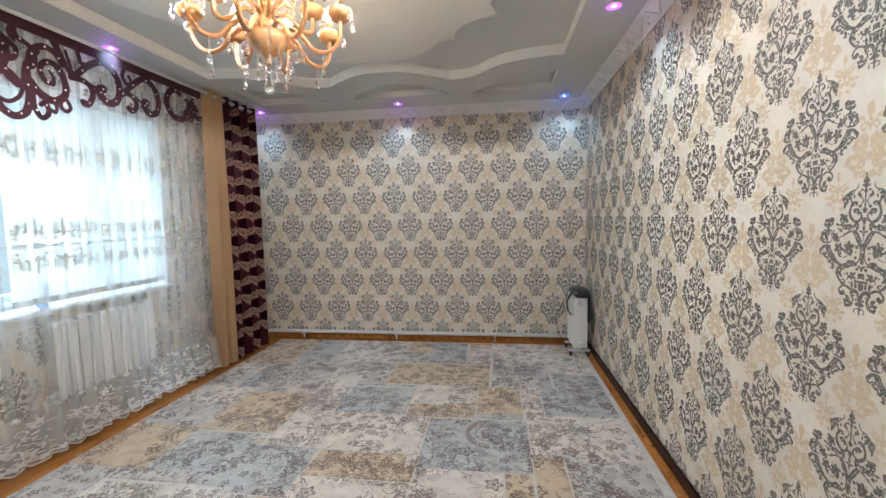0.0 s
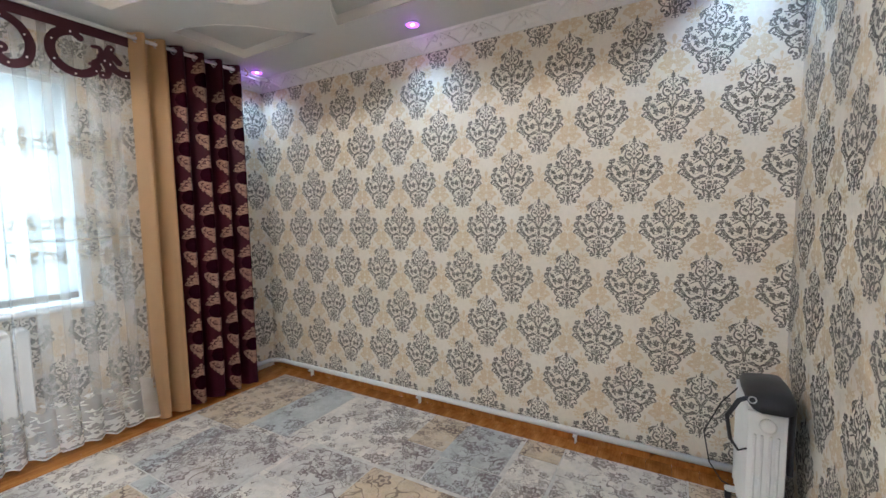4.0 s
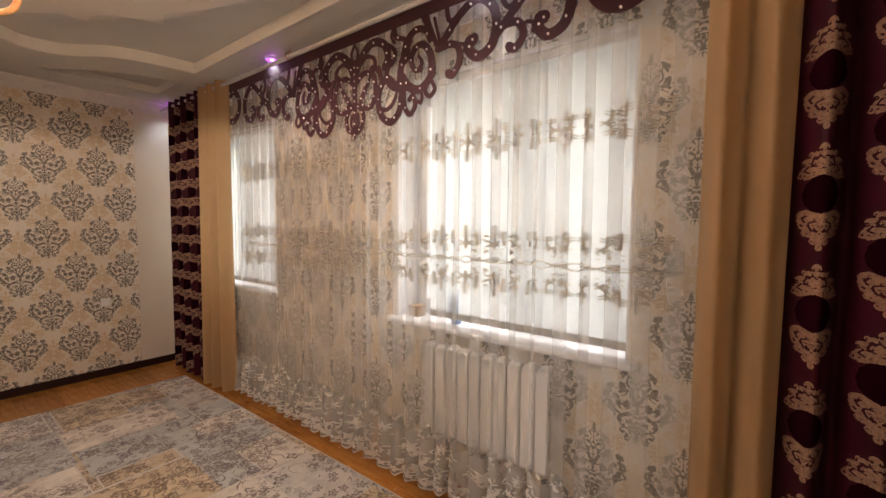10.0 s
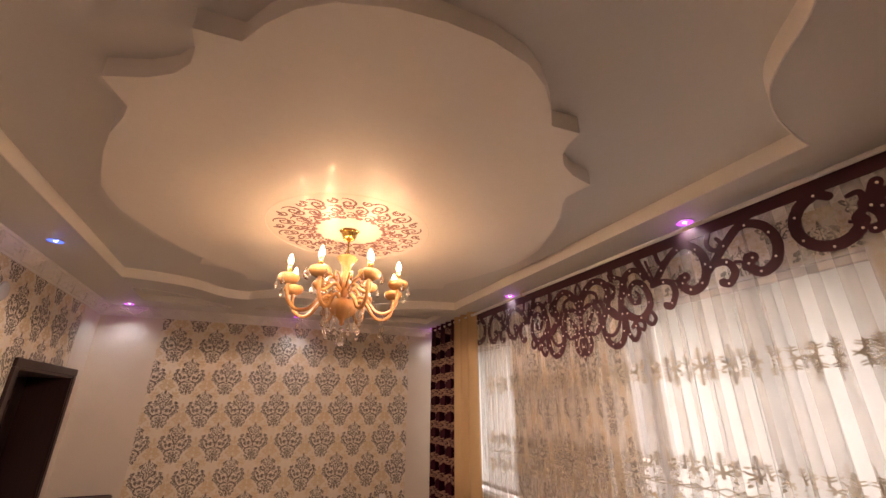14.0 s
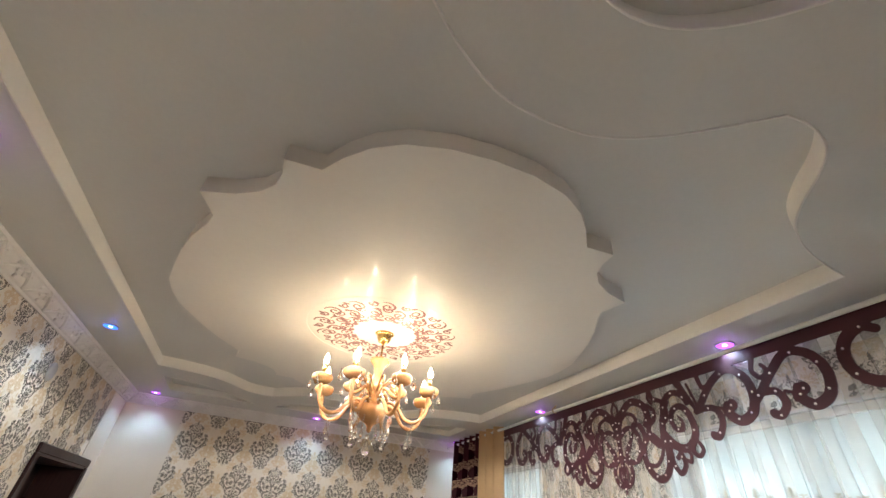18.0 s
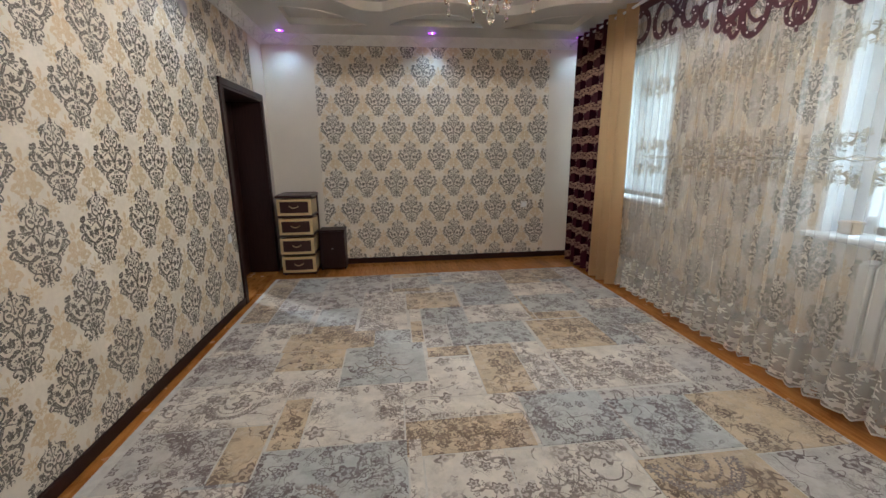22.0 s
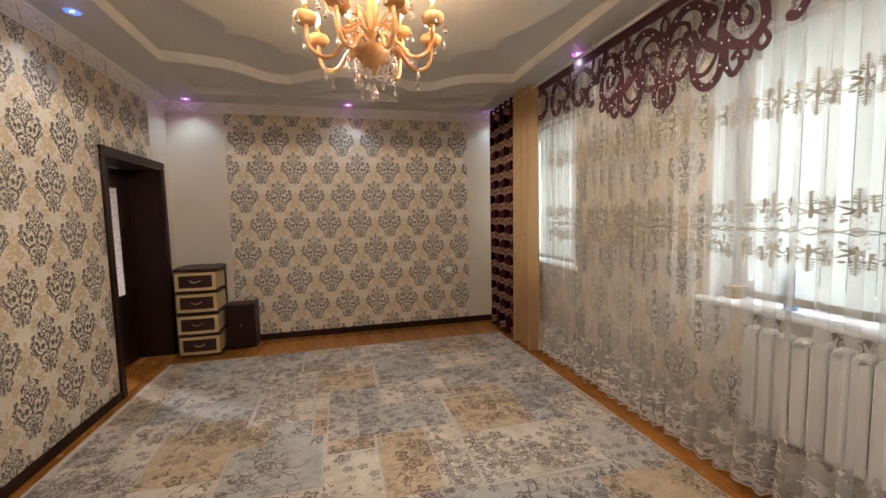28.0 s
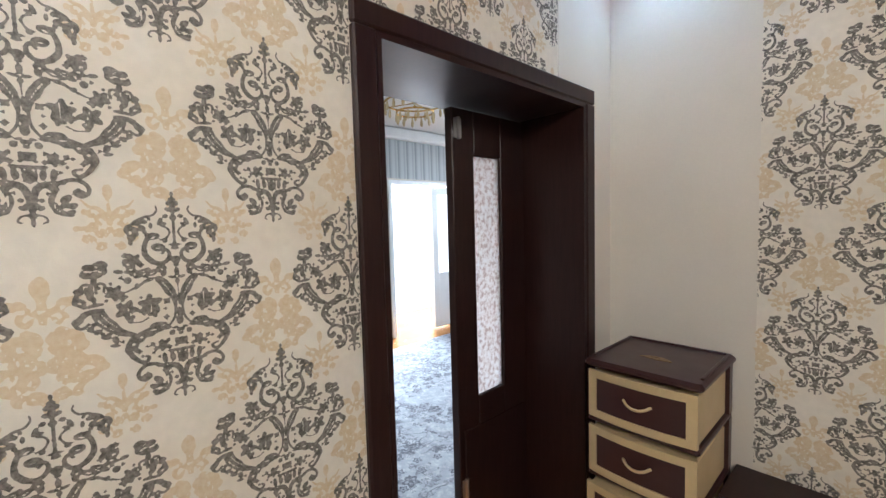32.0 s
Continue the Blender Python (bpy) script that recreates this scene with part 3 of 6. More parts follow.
def damask(grid):
    """The grey figure: an urn with crescent arms, vine leaves and a scrolled crown, mirrored about its stem."""
    ku, kv = 0.000420, 0.000537
    d = Drawing(-0.18, 0.18, -0.22, 0.22, grid, True)

    def at(x, y):
        return x * ku, (412 - y) * kv

    def blobs(*rows):
        for x, y, rx, ry, *turn in rows:
            d.blob(*at(x, y), rx * ku, ry * kv, *turn)

    def line(w0, w1, *pts):
        d.stroke([at(*p) for p in pts], w0 * 0.00049, w1 * 0.00049)

    def leaves(*rows):
        for x, y, r, n, turn in rows:
            d.leaf(*at(x, y), r * 0.00050, n, 0.21, turn)

    def gaps(*rows):
        for x, y, rx, ry, *turn in rows:
            d.blob(*at(x, y), rx * ku, ry * kv, turn[0] if turn else 0.0, True)

    def slit(w0, w1, *pts):
        d.stroke([at(*p) for p in pts], w0 * 0.00049, w1 * 0.00049, True)

    # finial, collar and thin stem
    blobs((0, 36, 7, 10), (1, 53, 15, 7), (15, 68, 10, 8, 30), (2, 71, 10, 10), (18, 89, 12, 7, 30), (1, 87, 12, 10), (1, 102, 7, 7))
    blobs((1, 117, 13, 10), (29, 112, 11, 7, -20), (50, 130, 9, 15, 20), (34, 139, 10, 5.0, -30))
    line(3.3, 3.3, (2, 99), (2, 207))
    line(3.3, 3.3, (46, 146), (26, 153), (17, 169), (30, 188), (54, 194))
    blobs((2, 212, 23, 5.0), (3, 224, 13, 5.0))
    # hooks and their heavy leaf heads
    line(2.5, 5.0, (63, 76), (59, 91), (76, 108), (105, 114), (136, 127))
    blobs((126, 134, 30, 13, -15), (157, 155, 22, 18, 30), (124, 151, 22, 11, 10), (154, 178, 15, 17), (85, 144, 7, 12), (139, 171, 12, 10), (160, 198, 8, 12), (108, 164, 8, 7))
    gaps((139, 146, 12, 3.3, 20), (158, 166, 4.1, 8), (112, 139, 8, 2.5, -10))
    # lyre of C-scrolls with a leaf in it
    line(7, 10, (101, 186), (113, 216), (110, 245), (89, 266))
    line(9, 4.1, (89, 266), (62, 276), (34, 267), (22, 244), (34, 229), (51, 242))
    blobs((80, 181, 27, 12, -8), (63, 219, 27, 14, 8), (43, 227, 12, 8), (98, 177, 12, 8))
    gaps((79, 185, 12, 2.5, -10), (61, 223, 12, 2.5, 8))
    blobs((36, 197, 10, 8))
    blobs((3, 265, 15, 13), (4, 283, 7, 7), (2, 305, 8, 15), (17, 326, 18, 5.0, 10), (2, 339, 7, 8))
    # leafy band under the crown
    leaves((155, 258, 28, 5, 10), (177, 242, 13, 4, 30), (131, 275, 12, 4, 0), (165, 291, 22, 5, 20))
    blobs((207, 293, 18, 7, 10), (178, 324, 14, 11), (125, 298, 27, 8, -20), (142, 313, 17, 7, -15), (92, 305, 23, 10, -25), (56, 293, 20, 13, -10), (50, 308, 12, 12), (186, 264, 7, 12), (114, 314, 15, 5.8, -20), (105, 292, 8, 7))
    gaps((165, 289, 7, 3.3), (92, 307, 10, 2.5, -25), (56, 296, 7, 3.3), (125, 300, 10, 2.5, -20))
    # vine and the flared stem
    line(3.3, 2.9, (63, 326), (105, 325), (144, 345), (189, 363), (222, 362))
    line(2.5, 2.5, (89, 329), (124, 338), (154, 357))
    leaves((225, 361, 30, 5, 20), (200, 378, 17, 4, 0), (237, 354, 13, 3, 40))
    line(12, 17, (69, 329), (52, 343), (33, 371))
    line(17, 4.1, (33, 371), (18, 395), (13, 431))
    line(4.1, 4.1, (13, 431), (20, 469), (42, 494), (65, 504))
    line(2.5, 2.5, (0, 339), (0, 422))
    slit(2.5, 1.7, (59, 340), (38, 364), (21, 392))
    blobs((2, 450, 10, 15), (3, 480, 11, 16), (19, 506, 12, 4.1, -10))
    # vine leaves inside the arms
    leaves((190, 422, 37, 5, 30), (180, 453, 17, 3, 90), (105, 411, 39, 5, -14), (130, 433, 18, 4, 0), (96, 443, 20, 4, 20), (45, 408, 14, 4, 50), (50, 464, 12, 4, 0), (52, 434, 7, 3, 0))
    line(2.5, 2.5, (176, 467), (143, 469), (115, 457))
    slit(2.1, 1.7, (100, 390), (103, 439))
    slit(2.1, 1.7, (188, 407), (175, 449))
    # flower heads at the tips of the arms
    blobs((299, 273, 23, 11, 10), (265, 268, 25, 15, -8), (257, 286, 15, 13), (309, 298, 22, 10, 15), (279, 297, 22, 11), (289, 317, 10, 15), (321, 291, 7, 10))
    gaps((276, 273, 8, 2.5, 30), (266, 288, 7, 3.3), (302, 285, 8, 2.5, 0))
    line(4.1, 4.1, (260, 354), (255, 333), (270, 325), (283, 337), (282, 357))
    line(4.1, 4.1, (329, 349), (327, 329), (310, 325), (298, 340), (302, 366))
    blobs((303, 357, 13, 23), (337, 347, 17, 10, 30), (338, 381, 23, 12, 15), (346, 366, 10, 10), (326, 395, 13, 7, 20), (292, 377, 8, 12), (315, 345, 7, 12), (274, 341, 7, 5.0))
    gaps((336, 383, 8, 3.3, 15))
    blobs((290, 395, 28, 5.8, -6), (297, 414, 38, 8, -6), (330, 425, 23, 7, -20))
    # arms that sweep down to the wreath
    blobs((347, 440, 20, 10, -20))
    line(5.8, 4.1, (356, 437), (352, 456), (334, 464), (315, 452))
    line(20, 20, (280, 428), (266, 450), (248, 466))
    line(20, 5.8, (248, 466), (216, 492), (166, 510))
    slit(2.5, 2.1, (272, 427), (253, 452), (225, 475))
    slit(2.5, 1.7, (284, 444), (268, 462), (237, 486))
    blobs((310, 469, 13, 8, -30), (287, 482, 15, 7, -35), (257, 498, 17, 7, -30), (233, 516, 12, 13, -20), (235, 535, 18, 5.8, 10), (272, 490, 7, 5.8), (298, 456, 10, 7))
    line(3.3, 2.5, (317, 467), (306, 478), (291, 475))
    line(3.3, 2.5, (278, 500), (263, 509), (245, 505))
    # wreath over the urn
    line(12, 17, (178, 528), (145, 515), (109, 505), (68, 494))
    blobs((79, 492, 35, 14, 8), (120, 512, 28, 12, 8), (156, 524, 23, 15, 10), (50, 503, 17, 5.8, -10), (180, 544, 23, 18, 20), (195, 556, 12, 13))
    gaps((146, 522, 8, 4.1), (100, 503, 13, 2.5, 8), (175, 542, 7, 5.0), (62, 491, 8, 2.5, 0))
    line(9, 4.1, (196, 556), (182, 580), (159, 602), (137, 609), (123, 595), (137, 588))
    leaves((157, 570, 11, 4, 0), (108, 552, 11, 4, 30), (71, 564, 22, 5, 10), (75, 548, 11, 4, 0), (96, 570, 10, 4, 0), (49, 545, 9, 3, 0), (128, 556, 7, 3, 0), (149, 587, 7, 3, 0), (108, 582, 7, 3, 0), (47, 571, 10, 4, 0), (169, 564, 7, 3, 0))
    # urn
    blobs((33, 522, 12, 10), (6, 515, 10, 7), (2, 528, 8, 5.0), (1, 556, 25, 14), (19, 547, 7, 5.0), (21, 570, 7, 5.0))
    line(5.0, 5.0, (48, 585), (0, 586))
    blobs((67, 608, 10, 20, -6), (38, 607, 10, 18, -4), (0, 614, 17, 22), (19, 610, 3.3, 20), (52, 630, 17, 3.3, 8))
    # foot: curled scrolls and acanthus tails
    line(10, 10, (68, 650), (40, 638), (16, 649))
    line(10, 5.0, (16, 649), (7, 679), (4, 716))
    line(7, 5.0, (69, 637), (105, 621), (141, 622), (165, 640), (163, 662), (140, 671), (123, 658), (135, 648))
    blobs((141, 660, 15, 11))
    line(7, 11, (67, 655), (55, 684), (70, 714))
    line(11, 3.3, (70, 714), (93, 725), (117, 728))
    blobs((96, 678, 22, 10, 40), (113, 699, 18, 9, 20), (91, 698, 15, 8, 30), (111, 717, 12, 7))
    slit(2.1, 1.7, (60, 671), (62, 701), (78, 717))
    blobs((28, 684, 9, 7), (25, 707, 12, 7, 20), (1, 705, 12, 10), (13, 696, 10, 4.1, -30), (1, 730, 12, 8), (0, 750, 7, 15))
    line(3.3, 3.3, (6, 727), (30, 730), (41, 745), (26, 752))
    leaves((89, 121, 7, 3, 0), (188, 242, 7, 3, 0), (201, 314, 8, 3, 0), (149, 341, 7, 3, 0), (138, 386, 7, 3, 30), (237, 330, 7, 3, 0), (253, 384, 7, 3, 0), (211, 401, 7, 3, 0), (210, 526, 7, 3, 0), (87, 599, 7, 3, 0), (93, 631, 7, 4, 0), (45, 663, 7, 3, 0))
    # worn, feathered edges
    rough = np.array([[noise.noise((x * 210, y * 210, 3.0)) for x in row_x] for row_x, y in zip(d.X, d.Y[:, 0])])
    d.F = np.maximum(d.F + 0.0009 * rough, -1.0)
    return d.faces()


def palmette():
    """The tall beige figure between the grey ones: a bud on a stalk over spreading leaves."""
    d = Drawing(-0.10, 0.10, -0.19, 0.09, 0.0048, True)
    d.blob(0, 0.052, 0.016, 0.021).stroke([(0, 0.035), (0, -0.01)], 0.008, 0.006)
    d.stroke([(0.030, 0.026), (0.052, 0.030), (0.066, 0.040)], 0.006, 0.002).blob(0.034, 0.022, 0.014, 0.007, -10)
    d.stroke([(0.006, 0.006), (0.024, 0.012), (0.034, -0.002), (0.024, -0.012), (0.016, -0.004)], 0.006, 0.004)
    for x, y, rx, ry, turn in ((0.020, -0.036, 0.020, 0.014, 30), (0.044, -0.040, 0.018, 0.012, -30), (0.026, -0.062, 0.024, 0.013, -20), (0.052, -0.060, 0.015, 0.010, 20), (0.012, -0.088, 0.015, 0.015, 0),
                               (0.042, -0.090, 0.022, 0.015, 30), (0.072, -0.092, 0.020, 0.011, -25), (0.084, -0.106, 0.012, 0.009, 0), (0.030, -0.114, 0.020, 0.013, -20), (0.058, -0.118, 0.020, 0.011, 10), (0.020, -0.140, 0.018, 0.012, 10), (0.044, -0.140, 0.014, 0.010, 40), (0, -0.162, 0.012, 0.016, 0)):
        d.blob(x, y, rx, ry, turn)
    vein = np.array([[abs(noise.noise((x * 75, y * 75, 5.0))) for x in row_x] for row_x, y in zip(d.X, d.Y[:, 0])])
    d.F = np.minimum(d.F, (vein - 0.05) * 0.03)
    d.blob(0, 0.052, 0.013, 0.018)
    v, f = d.faces()
    return [(a * 0.82, b * 0.92) for a, b in v], f


def small_palmette():
    """The lesser beige figure: a bud with a winged leaf spray on either side."""
    d = Drawing(-0.09, 0.09, -0.10, 0.07, 0.0048, True)
    d.blob(0, 0.048, 0.012, 0.017).stroke([(0, 0.034), (0, -0.012)], 0.005, 0.004)
    d.stroke([(0.006, -0.006), (0.024, 0.010), (0.046, 0.016), (0.062, 0.030)], 0.006, 0.002)
    d.stroke([(0.006, -0.014), (0.022, -0.004), (0.030, -0.016), (0.020, -0.024)], 0.005, 0.004)
    for x, y, rx, ry, turn in ((0.048, 0.000, 0.018, 0.008, 20), (0.044, -0.030, 0.020, 0.010, -20), (0.070, -0.034, 0.014, 0.007, 10), (0.020, -0.044, 0.016, 0.011, 10), (0.050, -0.056, 0.018, 0.010, 10), (0.022, -0.072, 0.015, 0.010, -10), (0, -0.030, 0.008, 0.014, 0)):
        d.blob(x, y, rx, ry, turn)
    vein = np.array([[abs(noise.noise((x * 80, y * 80, 9.0))) for x in row_x] for row_x, y in zip(d.X, d.Y[:, 0])])
    d.F = np.minimum(d.F, (vein - 0.05) * 0.03)
    d.blob(0, 0.048, 0.010, 0.014)
    v, f = d.faces()
    return [(a * 0.58, b * 0.78) for a, b in v], f


GREY_FINE, GREY_COARSE, BEIGE_FIGURE = damask(0.0026), damask(0.0050), palmette()
SMALL_BEIGE = small_palmette()
STEP_U, STEP_V = 0.3735, 0.3335


def printed(wall, place, u_range, v_range, u0, v0, holes=(), grey=None):
    """Prints both figures over a stretch of wall; place(u, v, t) gives the point t metres off the wall."""
    for name, figure, material, shift, rise, off in (("grey_print", grey or GREY_FINE, M_GREY, 0.0, 0.0, 0.0016), ("beige_print", BEIGE_FIGURE, M_BEIGE, 0.5, 0.0, 0.0010),
                                                     ("beige_print", SMALL_BEIGE, M_BEIGE, 0.25, 0.5, 0.0012), ("beige_print", SMALL_BEIGE, M_BEIGE, -0.25, 0.5, 0.0012)):
        pts = np.array(figure[0])
        faces = figure[1]
        mids = np.array([pts[list(q)].mean(axis=0) for q in faces])
        verts, out = [], []
        for row in range(-8, 10):
            for col in range(-20, 22):
                cu, cv = u0 + (col + 0.5 * (row % 2) + shift) * STEP_U, v0 + (row + rise) * STEP_V
                if cu < u_range[0] - 0.2 or cu > u_range[1] + 0.2 or cv < v_range[0] - 0.25 or cv > v_range[1] + 0.25:
                    continue
                m = mids + (cu, cv)
                keep = (m[:, 0] > u_range[0]) & (m[:, 0] < u_range[1]) & (m[:, 1] > v_range[0]) & (m[:, 1] < v_range[1])
                for a, b, c, e in holes:
                    keep &= ~((m[:, 0] > a) & (m[:, 0] < b) & (m[:, 1] > c) & (m[:, 1] < e))
                if not keep.any():
                    continue
                n = len(verts)
                verts.extend(place(p[0] + cu, p[1] + cv, off) for p in pts)
                out.extend(tuple(i + n for i in q) for q, good in zip(faces, keep) if good)
        me = bpy.data.meshes.new(name)
        me.from_pydata(verts, [], out)
        me.update()
        put(name, me, material, wall, kind="stuff")


printed(wall_north, lambda u, v, t: (u, AY - t, v), (WX, DX), (0.03, 2.69), 0.401, 1.383)
printed(wall_east, lambda u, v, t: (DX - t, u, v), (-0.615, AY), (0.06, 2.69), 0.917, 1.716, ((OPEN_0 - 0.07, OPEN_1 + 0.07, 0.0, OPEN_TOP + 0.06),))
printed(wall_south, lambda u, v, t: (u, BY + 0.003 + t, v), PANEL, (0.06, 2.69), 2.247, 1.378)
printed(wall_west, lambda u, v, t: (WX + t, u, v), (BY, AY), (0.03, 2.69), 4.929, 2.400, tuple((a - 0.01, b + 0.01, SILL - 0.05, HEAD + 0.01) for a, b in WINDOWS), GREY_COARSE)


def wave_edge():
    """The wavy edge of the soffit at one end: (distance from the middle, distance beyond the corner line)."""
    pts = [(0, 0.15), (0.15, 0.135), (0.3, 0.07), (0.45, -0.04), (0.575, -0.15), (0.66, -0.155), (0.77, -0.13), (0.86, -0.06), (0.95, 0.05), (1.05, 0.14), (1.2, 0.21), (1.38, 0.25), (1.545, 0.27)]
    line = []
    p = [Vector(q) for q in pts]
    for k in range(len(p) - 1):
        a, b, c, d = p[max(k - 1, 0)], p[k], p[k + 1], p[min(k + 2, len(p) - 1)]
        if k in (0, 4):
            a = b
        if k == 3:
            d = c
        for i in range(5):
            t = i / 5
            line.append(0.5 * (2 * b + (c - a) * t + (2 * a - 5 * b + 4 * c - d) * t * t + (3 * b - a - 3 * c + d) * t ** 3))
    line.append(p[-1])
    return line


edge = wave_edge()
south = [(CX - u, v) for u, v in reversed(edge)] + [(CX + u, v) for u, v in edge[1:]]
opening = south + [(x, 2 * CY - y) for x, y in reversed(south)]
crescent = [(CX - 0.52 + 1.04 * t, -0.60 + 0.42 * math.sin(math.pi * t) ** 0.8) for t in arc(0.0, 1.0, 20)]
wing = [(CX + 0.74, -0.61), (CX + 1.56, -0.63), (CX + 1.55, -0.08), (CX + 1.40, -0.10), (CX + 1.20, -0.17), (CX + 1.02, -0.30), (CX + 0.90, -0.45)]
niches = [crescent, wing, [(2 * CX - x, y) for x, y in reversed(wing)]]
niches += [[(x, 2 * CY - y) for x, y in reversed(loop)] for loop in niches]
outer = [(WX - 0.1, BY - 0.1), (DX + 0.1, BY - 0.1), (DX + 0.1, AY + 0.1), (WX - 0.1, AY + 0.1)]
bm = bmesh.new()
for me in (outline("soffit", [outer, opening] + niches, SOF, SOF + 0.065), outline("soffit", [outer, opening], SOF + 0.0652, REC), Shape().box(WX - 0.1, DX + 0.1, BY - 0.1, AY + 0.1, REC, 3.1).mesh("top")):
    bm.from_mesh(me)
# upright faces take the lighter colour that stands in for light on them
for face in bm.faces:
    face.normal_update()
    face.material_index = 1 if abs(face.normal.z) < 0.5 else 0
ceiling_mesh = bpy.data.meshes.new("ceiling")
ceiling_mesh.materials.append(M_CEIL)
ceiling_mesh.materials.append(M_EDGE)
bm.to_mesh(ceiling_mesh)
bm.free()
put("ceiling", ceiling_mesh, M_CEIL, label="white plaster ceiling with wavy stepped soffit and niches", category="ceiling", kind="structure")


for loop in [opening] + niches:
    ring_line = [(x, y, SOF - 0.001) for x, y in loop]
    put("soffit_bead", Shape().tube(ring_line + ring_line[:1], 0.004, 6), M_TRIM, label="thin white bead along the soffit edge", category="moulding", kind="structure", smooth=True)


def medallion_outline():
    """The lobed plaster medallion, one quarter mirrored twice."""
    q = [(0.0, 1.61), (0.15, 1.60), (0.30, 1.56), (0.40, 1.50), (0.48, 1.42), (0.546, 1.33), (0.677, 1.33)]
    q += [(0.682, 1.25), (0.705, 1.18), (0.76, 1.115), (0.85, 1.06), (0.99, 1.015)]
    q += [(0.955, 0.87), (0.985, 0.80), (1.07, 0.66), (1.14, 0.50), (1.20, 0.33), (1.255, 0.15), (1.265, 0.0)]
    return q


q = medallion_outline()
half = q + [(x, -y) for x, y in reversed(q[:-1])]
turned = half + [(-x, y) for x, y in reversed(half[1:-1])]
cs, sn = math.cos(radians(-3)), math.sin(radians(-3))
loop = [(CX - 0.026 + x * cs - y * sn, CY + 0.006 + x * sn + y * cs) for x, y in turned]
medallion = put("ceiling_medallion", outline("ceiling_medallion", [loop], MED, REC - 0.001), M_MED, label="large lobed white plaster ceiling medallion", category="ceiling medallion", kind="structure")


def ring_print():
    """Scrollwork in a ring about the lamp, mirrored in eighths."""
    d = Drawing(-0.47, 0.47, -0.47, 0.47, 0.0046)
    rng = random.Random(5)
    for k in range(14):
        a = 2 * math.pi * k / 14
        for r, w in ((0.41, 0.046), (0.325, 0.042), (0.25, 0.036)):
            b = a + (0.0 if r > 0.35 else 0.22 if r > 0.27 else 0.05)
            x, y = r * math.cos(b), r * math.sin(b)
            d.scroll(x, y, w, w * 0.25, math.degrees(b) + 40, 420, 0.0078, 0.005, 0.010)
            d.scroll(x, y, w, w * 1.4, math.degrees(b) + 40, -70, 0.007, 0.003)
        for r, w in ((0.435, 0.030), (0.37, 0.034), (0.285, 0.028), (0.225, 0.020)):
            b = a + (0.26 if r > 0.4 else 0.02 if r > 0.3 else 0.30)
            d.scroll(r * math.cos(b), r * math.sin(b), w, w * 0.3, math.degrees(b) - 60, -400, 0.0072, 0.0045, 0.009)
        for r in (0.455, 0.375, 0.32, 0.27, 0.225):
            b = a + rng.uniform(0.1, 0.35)
            d.blob(r * math.cos(b), r * math.sin(b), 0.024, 0.010, math.degrees(b) + rng.uniform(-60, 60))
    return d.faces()


rv, rf = ring_print()
ring = Shape().add([(HX + 0.95 * a, HY + 0.95 * b, MED - 0.002) for a, b in rv], rf)
M_RING = print_material("rose_ring_print", (0.09, 0.025, 0.035), (0.34, 0.15, 0.15), 0.35)
put("ring_print", ring, M_RING, medallion, "brown and pink scrollwork ring")
put("ring_bead", Shape().tube([(HX + 0.49 * math.cos(a), HY + 0.49 * math.sin(a), MED + 0.0005) for a in arc(0, 2 * math.pi, 60)], 0.0025, 6), M_MED, medallion, smooth=True)


def moulding(run, along, base):
    """An ornamented cornice of that run: coved profile with small leaves upon it."""
    prof = [(0.0, 0.0), (0.012, 0.0), (0.018, 0.012), (0.03, 0.02), (0.055, 0.05), (0.075, 0.08), (0.085, 0.084), (0.09, 0.10), (0.0, 0.10)]
    s = Shape()
    s.skin([[along(0.0, a, b + base) for a, b in prof], [along(run, a, b + base) for a, b in prof]], True)
    n = int(run / 0.30)
    for i in range(n):
        c = (i + 0.5) * run / n
        for sign in (1, -1):
            s.tube([along(c + sign * du, a, b + base) for du, a, b in ((0.145, 0.022, 0.012), (0.11, 0.046, 0.034), (0.06, 0.064, 0.060), (0.025, 0.074, 0.076), (0.01, 0.062, 0.060), (0.03, 0.050, 0.044), (0.05, 0.056, 0.050))],
                   [0.005, 0.009, 0.011, 0.011, 0.009, 0.007, 0.009], 6)
            s.ball(along(c + sign * 0.09, 0.066, 0.068 + base), 0.010, 6)
        s.ball(along(c, 0.036, 0.026 + base), 0.013, 6)
    return s


for name, s in (("trim_north", moulding(DX - WX, lambda u, a, b: (WX + u, AY - a, b), SOF - 0.10)), ("trim_south", moulding(DX - WX, lambda u, a, b: (WX + u, BY + a, b), SOF - 0.10)),
                ("trim_east", moulding(AY - BY, lambda u, a, b: (DX - a, BY + u, b), SOF - 0.10)), ("trim_west", moulding(AY - BY, lambda u, a, b: (WX + a, BY + u, b), SOF - 0.10))):
    put(name, s, M_TRIM, label="white ornamented cornice moulding", category="cornice", kind="structure")

b = Shape().box(DX - 0.018, DX, OPEN_1 + 0.07, AY, 0, 0.075, 0.006)
put("baseboard_east", b, M_DARK, label="dark brown wooden baseboard", category="baseboard", kind="structure")
b = Shape().box(WX, DX - 0.02, BY, BY + 0.018, 0, 0.075, 0.006)
put("baseboard_south", b, M_DARK, label="dark brown wooden baseboard", category="baseboard", kind="structure")
b = Shape().box(WX, DX - 0.02, AY - 0.014, AY, 0, 0.05, 0.004)
put("baseboard_north", b, M_FLOOR, label="low varnished wooden baseboard", category="baseboard", kind="structure")


